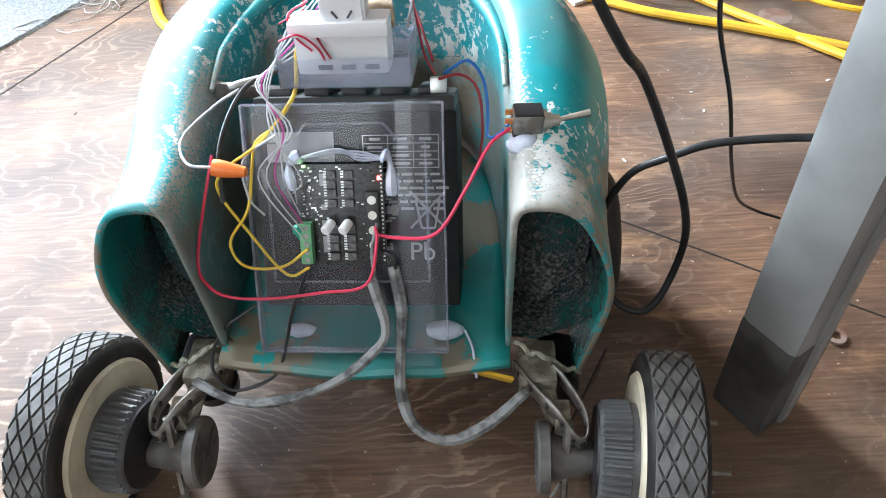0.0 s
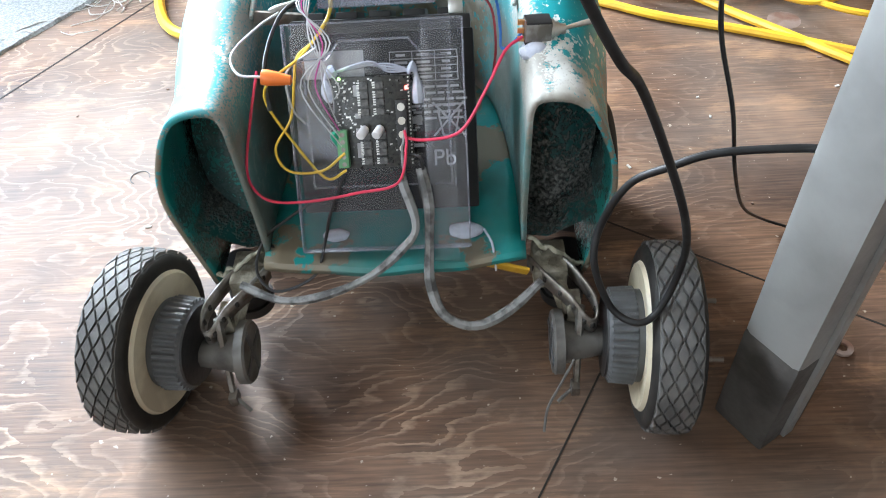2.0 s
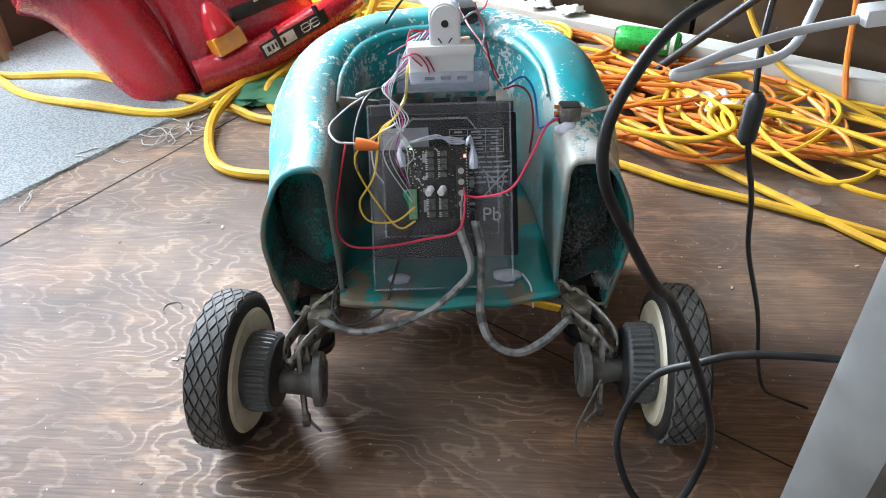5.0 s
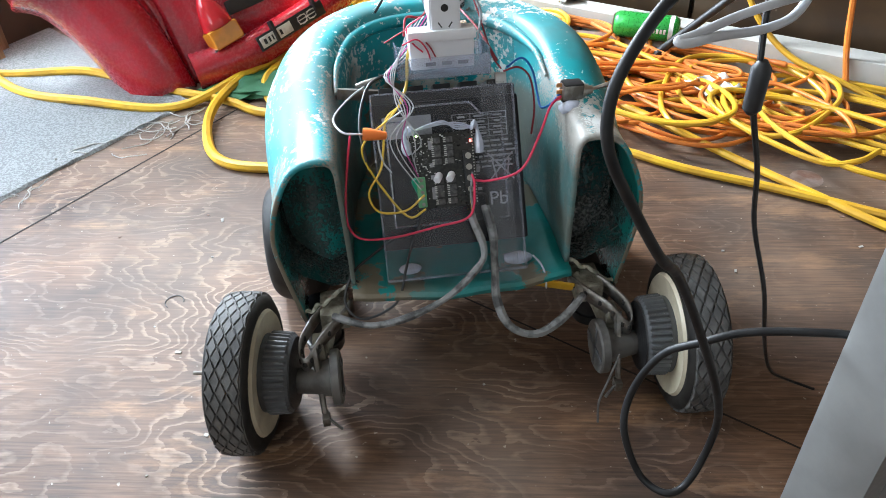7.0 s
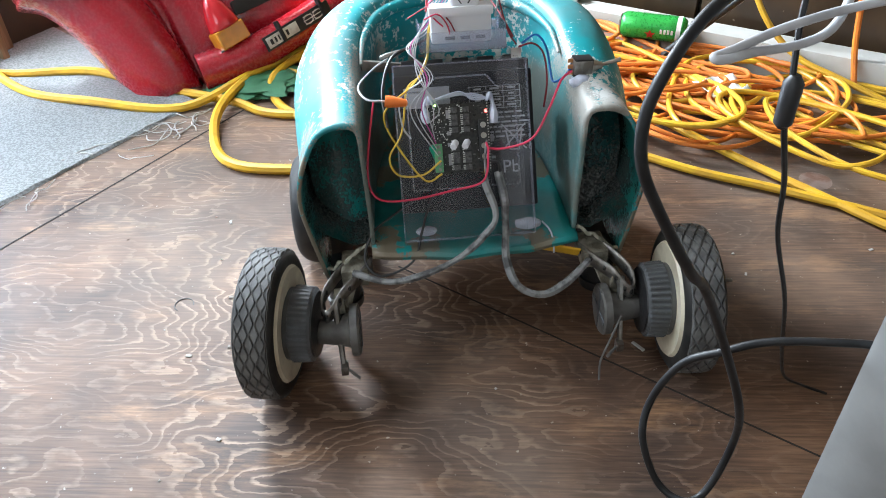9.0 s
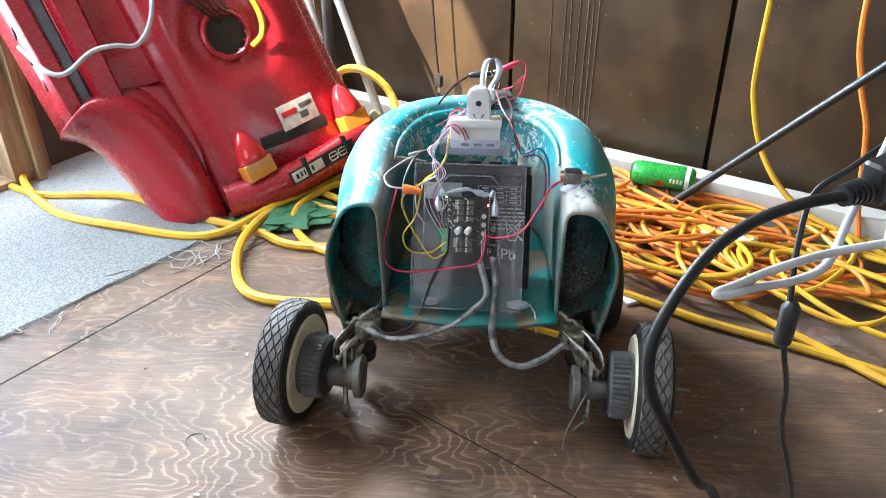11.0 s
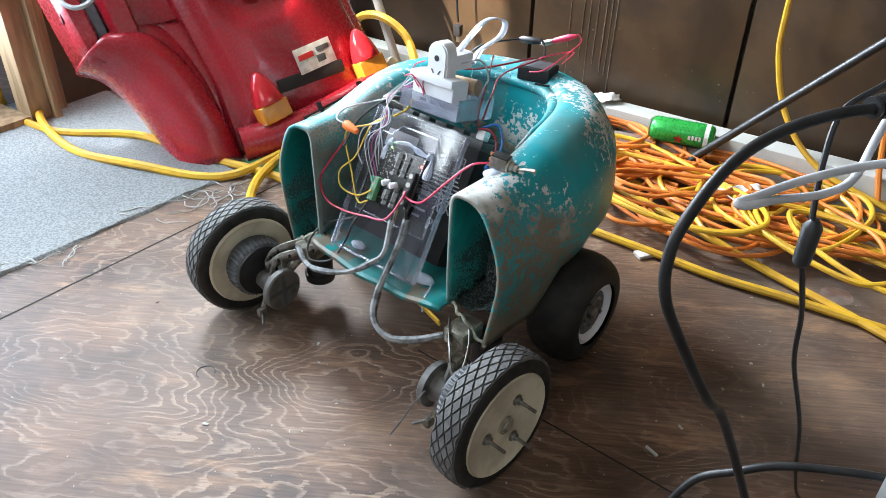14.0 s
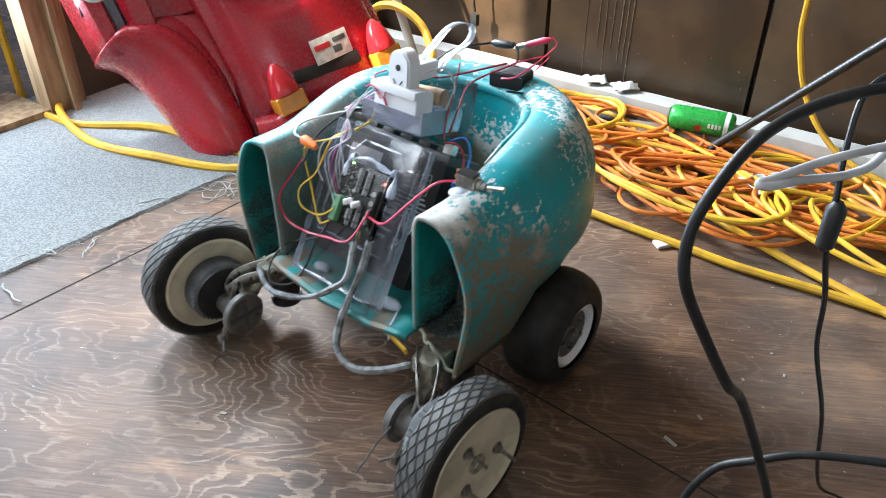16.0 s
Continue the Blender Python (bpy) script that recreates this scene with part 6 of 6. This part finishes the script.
def build_cords():
    Y, O = "yellow extension cord lying on the floor", "orange extension cord heaped in a tangle by the wall"
    z = 0.0085
    cord([(-1.30, 1.42, z), (-1.11, 1.45, z), (-0.94, 1.38, z), (-0.76, 1.38, 0.012), (-0.62, 1.32, z), (-0.45, 1.26, z), (-0.36, 1.21, z), (-0.22, 1.22, z), (-0.05, 1.30, z), (0.10, 1.26, z)], 0.0082, M_CORD_Y, Y, "yellow cords")
    cord([(-0.72, 1.80, 0.012), (-0.91, 1.70, z), (-1.0, 1.60, z), (-1.01, 1.45, 0.02), (-0.87, 1.31, z), (-0.70, 1.25, 0.014), (-0.53, 1.235, z), (-0.42, 1.34, 0.024), (-0.30, 1.50, 0.02), (-0.18, 1.62, 0.02), (0.0, 1.66, 0.02)], 0.0086, M_CORD_Y, Y, "yellow cords")
    cord([(-0.10, 1.05, z), (-0.24, 1.03, z), (-0.38, 1.04, z), (-0.44, 1.12, z), (-0.45, 1.24, 0.02), (-0.39, 1.42, 0.02), (-0.28, 1.60, 0.02), (-0.27, 1.74, 0.03), (-0.40, 1.86, 0.03)], 0.0088, M_CORD_Y, Y, "yellow cords")
    cord([(-0.20, 1.16, z), (-0.31, 1.20, z), (-0.37, 1.27, z), (-0.38, 1.34, 0.02), (-0.32, 1.43, 0.028), (-0.2, 1.49, 0.03), (-0.06, 1.57, 0.03), (0.06, 1.6, 0.03)], 0.0078, M_CORD_Y, Y, "yellow cords")
    cord([(0.05, 1.20, z), (0.16, 1.13, z), (0.26, 1.07, z), (0.34, 1.02, z), (0.44, 0.975, z), (0.53, 0.93, z), (0.63, 0.88, z), (0.8, 0.82, z)], 0.0068, M_CORD_Y, Y, "yellow cords")
    # dangling loops on the wall and behind the scooter
    w = lambda s, zz, off=0.028: tuple(room(s, T1 - 0.03 - off, zz))
    cord([w(-0.265, 0.75, 0.01), w(-0.268, 0.42, 0.012), w(-0.268, 0.30, 0.012), w(-0.262, 0.24, 0.013), w(-0.235, 0.16, 0.016), w(-0.19, 0.10, 0.03), w(-0.13, 0.06, 0.045), w(-0.06, 0.045, 0.06), w(0.06, 0.02, 0.08)], 0.0055, M_CORD_Y, "yellow extension cord hanging down the brown wall", "wall cords")
    cord([w(-0.125, 0.75, 0.01), w(-0.122, 0.42, 0.01), w(-0.098, 0.30, 0.012), w(-0.07, 0.22, 0.014), w(-0.05, 0.1, 0.03), w(-0.03, 0.03, 0.05)], 0.0055, M_CORD_O, "orange extension cord hanging down the brown wall", "wall cords")
    cord([w(-1.22, 0.6, 0.2), w(-1.21, 0.3, 0.24), w(-1.17, 0.14, 0.26), w(-1.11, 0.06, 0.3), w(-1.05, 0.02, 0.36)], 0.0085, M_CORD_Y, "yellow cord hanging beside the red scooter body", "wall cords")
    cord([w(-1.20, 0.10, 0.1), w(-1.17, 0.16, 0.1), w(-1.10, 0.175, 0.1), w(-1.03, 0.14, 0.1), w(-0.99, 0.07, 0.12), w(-0.99, 0.02, 0.16)], 0.0095, M_CORD_Y, "stiff yellow cord looped up behind the robot", "wall cords")
    cord([(-1.13, 1.50, 0.02), (-1.12, 1.49, 0.2), (-1.08, 1.46, 0.36), (-1.09, 1.47, 0.55), (-1.1, 1.5, 0.8)], 0.0085, M_CORD_Y, "yellow cord hanging beside the door post", "wall cords")
    # tangled heap along the wall
    rnd = random.Random(21)
    for k in range(26):
        orange = k % 5 in (0, 2, 3)
        cs, ct = rnd.uniform(-0.70, 0.02), rnd.uniform(1.19, 1.37)
        ra, rb = rnd.uniform(0.09, 0.22), rnd.uniform(0.04, 0.12)
        ph, pts, turns = rnd.uniform(0, 6.28), [], rnd.uniform(1.4, 2.8)
        n = int(turns * 12)
        drift = rnd.uniform(-0.16, 0.16)
        for i in range(n):
            f = i / n
            a = ph + 2 * math.pi * turns * f
            tilt = 0.9 * noise.noise((k * 2.3, f * 2.0, 4))
            wob = 1 + 0.55 * noise.noise((a * 0.35, k * 3.1, 0))
            x, y = ra * wob * math.cos(a), rb * (1 + 0.5 * noise.noise((a * 0.3, k * 5.3, 7))) * math.sin(a)
            s = cs + drift * (f - 0.5) + x * math.cos(tilt) - y * math.sin(tilt) + 0.04 * noise.noise((k, i * 0.17, 2))
            t = min(T1 - 0.075, ct + x * math.sin(tilt) + y * math.cos(tilt) + 0.05 * noise.noise((k, i * 0.17, 5)))
            zz = 0.007 + 0.0016 * k + 0.012 * (1 + noise.noise((a * 0.9, k * 1.7, 9)))
            pts.append(tuple(room(s, t, zz)))
        cord(pts, 0.0039 if orange else 0.0046, M_CORD_O if orange else M_CORD_Y, O if orange else "yellow extension cord heaped in a tangle by the wall", "heaped cords")
    # thick yellow hank beside the heap, loops standing on one another
    for k in range(7):
        cs, ct, pts = 0.37 + 0.03 * (k % 3), 1.15 + 0.02 * k, []
        ra, rb, ph = 0.15 + 0.02 * (k % 4), 0.07 + 0.012 * (k % 3), 2.4 + 0.25 * k
        for i in range(16):
            a = ph + 2 * math.pi * 1.15 * i / 15
            pts.append(tuple(room(cs + ra * math.cos(a) * (1 + 0.15 * noise.noise((k, i * 0.4, 0))), min(T1 - 0.08, ct + rb * math.sin(a) + 0.02 * noise.noise((i * 0.4, k, 0))), 0.010 + 0.006 * k + 0.022 * (1 + math.sin(a * 1.0 + k)))))
        cord(pts, 0.0062 if k % 2 else 0.0052, M_CORD_Y, "thick yellow extension cord looped in a hank", "hank of yellow cord")
    cord([tuple(room(*p)) for p in ((-0.45, 1.2, 0.03), (-0.30, 1.16, 0.025), (-0.15, 1.12, 0.012), (-0.02, 1.08, 0.009), (0.1, 1.04, 0.009), (0.35, 0.98, 0.009))], 0.0066, M_CORD_Y, "faded yellow extension cord running out of the heap", "yellow cords")
    for k in range(7):
        cs, ct = -1.0 + 0.03 * k, 1.12 + 0.04 * k
        pts = []
        for i in range(12):
            a = 0.6 * k + 2 * math.pi * 1.3 * i / 11
            pts.append(tuple(room(cs + (0.15 + 0.012 * k) * math.cos(a), min(T1 - 0.08, ct + 0.14 * math.sin(a) + 0.02 * noise.noise((k, i, 3))), 0.009 + 0.004 * k)))
        cord(pts, 0.0075, M_CORD_Y, "yellow extension cord coiled behind the robot", "coiled yellow cords")


build_cords()


# ---- hanging cables close to the camera ----
def build_cables():
    power = thing("black_power_cable", "thick black power cable with a moulded plug, hanging in a loop", "cable")
    part("cord", tube([(0.171, 0.343, 0.566), (0.150, 0.341, 0.562), (0.128, 0.337, 0.554), (0.106, 0.324, 0.543), (0.088, 0.309, 0.522), (0.082, 0.303, 0.503), (0.084, 0.299, 0.483), (0.097, 0.300, 0.455), (0.116, 0.303, 0.42),
                      (0.135, 0.328, 0.386), (0.160, 0.343, 0.328), (0.184, 0.349, 0.263), (0.196, 0.364, 0.205), (0.184, 0.355, 0.160), (0.167, 0.349, 0.151), (0.148, 0.362, 0.156), (0.134, 0.376, 0.193), (0.139, 0.389, 0.222),
                      (0.155, 0.389, 0.260), (0.178, 0.383, 0.279), (0.206, 0.380, 0.292), (0.250, 0.372, 0.300), (0.285, 0.366, 0.302)], 0.0029, 10, 7), M_CABLE, power)
    part("plug", box((0.040, 0.013, 0.021), (0, 0, 0), 0.004, seg=3), M_BLACK, power, "moulded black plug", pose(0.198, 0.360, 0.570, 0, -6, 30))
    for k in range(5):
        part("strain_rib", lathe([(0, 0.0052 + 0.0003 * k), (0.0018, 0.0052 + 0.0003 * k)], 14, "X", m=pose(0.166 + 0.0026 * k, 0.3425 + 0.0013 * k, 0.5655, 0, -6, 30)), M_BLACK, power)
    thin = thing("thin_cable", "thin black cable with a ferrite sleeve, hanging to the floor", "cable")
    part("cord", tube([(0.215, 0.40, 0.575), (0.186, 0.382, 0.562), (0.168, 0.375, 0.550), (0.159, 0.357, 0.53), (0.157, 0.344, 0.503), (0.160, 0.345, 0.478), (0.179, 0.369, 0.429), (0.198, 0.397, 0.369), (0.224, 0.413, 0.30), (0.26, 0.46, 0.2), (0.31, 0.53, 0.09), (0.36, 0.58, 0.02), (0.39, 0.58, 0.006)], 0.0016, 8, 8), M_CABLE, thin)
    part("ferrite_sleeve", lathe([(-0.014, 0.002), (-0.011, 0.0045), (0.010, 0.0049), (0.014, 0.0022)], 14, "Z", m=pose(0.158, 0.3435, 0.492)), M_BLACK, thin)
    white = thing("white_cable", "white cable with a plug end folded back, hanging", "cable")
    part("cord", tube([(0.190, 0.338, 0.544), (0.164, 0.334, 0.54), (0.138, 0.325, 0.536), (0.118, 0.317, 0.531), (0.109, 0.312, 0.530), (0.114, 0.312, 0.529), (0.128, 0.319, 0.529), (0.151, 0.329, 0.528), (0.166, 0.337, 0.533), (0.18, 0.357, 0.548), (0.20, 0.38, 0.585), (0.22, 0.4, 0.66), (0.25, 0.40, 0.752)], 0.0021, 10, 8), M_W_WHT, white)
    part("plug", box((0.022, 0.010, 0.008), (0, 0, 0), 0.002), M_WHITE, white, "white moulded plug", pose(0.202, 0.340, 0.546, 0, -4, 8))


build_cables()


# ---- small things along the wall ----
def build_small_things():
    # drink can lying on the rusty pipe and the cords
    at = Matrix.Translation((0.335, 1.410, 0.0745)) @ pose(0, 0, 0, 0, 0, -18) @ Matrix.Scale(0.82, 4)
    can = thing("drink_can", "dented green drink can with a red star lying by the sill", "can", at)
    part("body", lathe([(-0.074, 0.021), (-0.071, 0.024), (-0.063, 0.0290), (-0.02, 0.0290), (0.01, 0.0282), (0.03, 0.0290), (0.063, 0.0290), (0.072, 0.023), (0.074, 0.019)], 32, "X"), M_CANGREEN, can)
    part("rim", lathe([(-0.0765, 0.0205), (-0.0745, 0.0235), (-0.0725, 0.0232)], 28, "X"), M_CHROME, can)
    bm = bmesh.new()
    pts = []
    for i in range(10):
        r = 0.013 if i % 2 == 0 else 0.0055
        a = math.pi / 2 + math.pi * i / 5
        pts.append(bm.verts.new((r * math.cos(a), 0, r * math.sin(a))))
    bm.faces.new(pts)
    bmesh.ops.solidify(bm, geom=bm.faces[:], thickness=0.0006)
    part("red_star", bm, M_CANRED, can, at=pose(-0.004, -0.0288, -0.007, 12))
    part("pale_band", lathe([(0.052, 0.0294), (0.062, 0.0294)], 32, "X", closed=False), M_LABEL, can)
    bm = bmesh.new()
    for k in range(4):
        box((0.005, 0.0012, 0.010), (0.020 + 0.008 * k, -0.0290, 0.002), 0.0003, bm)
    part("print_bar", bm, M_LABEL, can)
    pipe = thing("rusty_pipe", "short rusty pipe lying on the floor", "pipe", Matrix.Translation((0.30, 1.425, 0.026)) @ pose(0, 0, 0, 0, 0, -16),
                 bm=lathe([(-0.10, 0.018), (-0.10, 0.024), (0.10, 0.024), (0.10, 0.018)], 24, "X"), material=M_RUST)
    block = thing("dark_block", "dark wooden offcut lying by the sill", "wood block", Matrix.Translation((0.154, 1.511, 0.02)) @ pose(0, 0, 0, 0, 0, -22),
                  bm=box((0.14, 0.05, 0.04), (0, 0, 0), 0.004), material=M_TUBE_DARK)
    rnd = random.Random(5)
    for (x, y, s, hh) in ((0.14, 1.59, 0.05, 0.078), (0.20, 1.556, 0.05, 0.080), (0.42, 1.22, 0.075, 0.05)):
        bm = bmesh.new()
        bmesh.ops.create_grid(bm, x_segments=7, y_segments=6, size=0.5)
        for v in bm.verts:
            v.co = Vector((v.co.x * s, v.co.y * s * 0.8, hh + 0.012 * noise.noise(v.co * 4 + Vector((x * 40, 0, 0)))))
        ob = thing("paper_scrap", "crumpled white paper scrap", "paper", Matrix.Translation((x, y, 0.0)) @ pose(0, 0, 0, 0, 0, rnd.uniform(-40, 40)), "scraps", bm=bm, material=M_PAPER)
        thick(ob, 0.0015, 0)
    thing("plastic_tag", "small clear plastic tag on the floor", "tag", Matrix.Translation((0.238, 1.078, 0.004)) @ pose(0, 0, 0, 0, 0, 25), bm=box((0.032, 0.02, 0.006), (0, 0, 0), 0.001), material=M_LABEL)
    # green crumpled bag and rag by the scooter
    for (p, s, m_, lab) in ((room(-1.07, 1.26, 0.035), 0.06, M_GREENBAG, "crumpled green plastic bag behind the robot"), (room(-1.0, 0.96, 0.012), 0.09, M_GREENBAG2, "dark green rag under the red bumper")):
        bm = bmesh.new()
        bmesh.ops.create_icosphere(bm, subdivisions=4, radius=1.0)
        for v in bm.verts:
            k = 1 + 0.45 * noise.noise(v.co * 2.2) + 0.2 * noise.noise(v.co * 6)
            v.co = Vector((v.co.x * s * k, v.co.y * s * 0.7 * k, max(-0.9, v.co.z * k) * p.z * 0.95))
        thing("crumpled_bag", lab, "bag", Matrix.Translation(p), bm=bm, material=m_)
    # poles leaning in the corner
    for (s, t, s2, t2, r, m_, lab) in ((-1.13, 1.34, -1.56, 1.45, 0.011, M_SILL, "pale grey pole leaning on the wall"), (-1.03, 1.36, -1.50, 1.45, 0.0105, M_SILL, "pale grey pole leaning on the wall"), (-1.19, 1.35, -1.27, 1.45, 0.012, M_TUBE_DARK, "dark pole leaning on the wall")):
        p, q = room(s, t, 0.004), room(s2, t2, 0.95)
        thing("pole", lab, "pole", group="leaning poles", bm=rod(p, q, r, 14), material=m_)
    thing("board", "raw wooden board leaning in the corner", "board", Matrix.Translation(room(-1.36, T1 - 0.05, 0.41)) @ pose(0, 0, 0, 0, 0, TURN) @ pose(0, 0, 0, 0, -8, 0), bm=box((0.09, 0.02, 0.8), (0, 0, 0), 0.003), material=M_WOOD)
    # black rod of a stand, foot near the can
    st = thing("stand_leg", "black metal stand leg resting on the floor", "stand")
    p, q = room(-0.365, 1.365, 0.028), room(0.33, 1.41, 0.78)
    part("rod", rod(p, q, 0.0075, 14), M_BLACK, st)
    part("foot", box((0.03, 0.028, 0.03), p + Vector((-0.004, 0, -0.008)), 0.006), M_BLACK, st)
    part("knob", lathe([(-0.01, 0.008), (0.01, 0.009)], 10, "Y", m=Matrix.Translation(p + Vector((0.012, -0.012, 0.014)))), M_BLACK, st)
    # black cord with a plug hanging on the wall
    pl = thing("hanging_plug", "black plug on a cord hanging down the wall", "plug")
    w = lambda s, zz, off=0.012: tuple(room(s, T1 - 0.03 - off, zz))
    part("cord", tube([w(-0.965, 0.7), w(-0.968, 0.4), w(-0.962, 0.28), w(-0.955, 0.2), w(-0.951, 0.17)], 0.0028, 7, 6), M_CABLE, pl)
    part("plug", box((0.018, 0.014, 0.026), (0, 0, 0), 0.003), M_BLACK, pl, at=room_pose(-0.95, T1 - 0.044, 0.152))
    part("prongs", box((0.009, 0.0012, 0.014), (0, 0, -0.02), 0.0003), M_CHROME, pl, at=room_pose(-0.95, T1 - 0.044, 0.152))
    # chips and screws on the floor
    for k in range(40):
        x, y = rnd.uniform(-0.5, 0.6), rnd.uniform(0.35, 1.1)
        r = rnd.uniform(0.0012, 0.0038)
        thing("wood_chip", "tiny pale chip on the plywood floor", "debris", Matrix.Translation((x, y, 0.0008)) @ pose(0, 0, 0, 0, 0, rnd.uniform(0, 180)), "floor debris",
              bm=box((r * rnd.uniform(1, 2.6), r, 0.0014), (0, 0, 0), 0.0003, seg=1), material=M_LINT if k % 3 else M_RUST)
    thing("wood_chip", "pale splinter on the plywood floor", "debris", Matrix.Translation((0.198, 0.653, 0.002)) @ pose(0, 0, 0, 0, 0, -50), "floor debris", bm=box((0.018, 0.004, 0.002), (0, 0, 0), 0.0008), material=M_LINT)
    thing("floor_hole", "small dark knot hole in the floor", "knot", Matrix.Translation((-0.372, 0.722, 0.0006)), kind="structure", bm=tube([(0.012 * math.cos(a), 0.012 * math.sin(a), 0) for a in (0.3 * k for k in range(15))], 0.0007, 5, 0), material=M_TUBE_DARK)
    thing("loose_washer", "rusty washer lying on the plywood floor", "washer", Matrix.Translation((0.395, 0.42, 0.002)), bm=lathe([(-0.0015, 0.005), (-0.0015, 0.010), (0.0015, 0.010), (0.0015, 0.005), (-0.0015, 0.005)], 22, "Z", closed=False), material=M_RUST)
    thing("rust_stain", "round rusty stain on the floor", "stain", Matrix.Translation((0.519, 1.003, 0.0004)), kind="structure", bm=lathe([(0, 0.024), (0.0006, 0.021)], 18, "Z"), material=M_RUST)


M_GREENBAG2 = mat("dark_green_rag", (0.03, 0.14, 0.06), 0.7)
build_small_things()

motions()
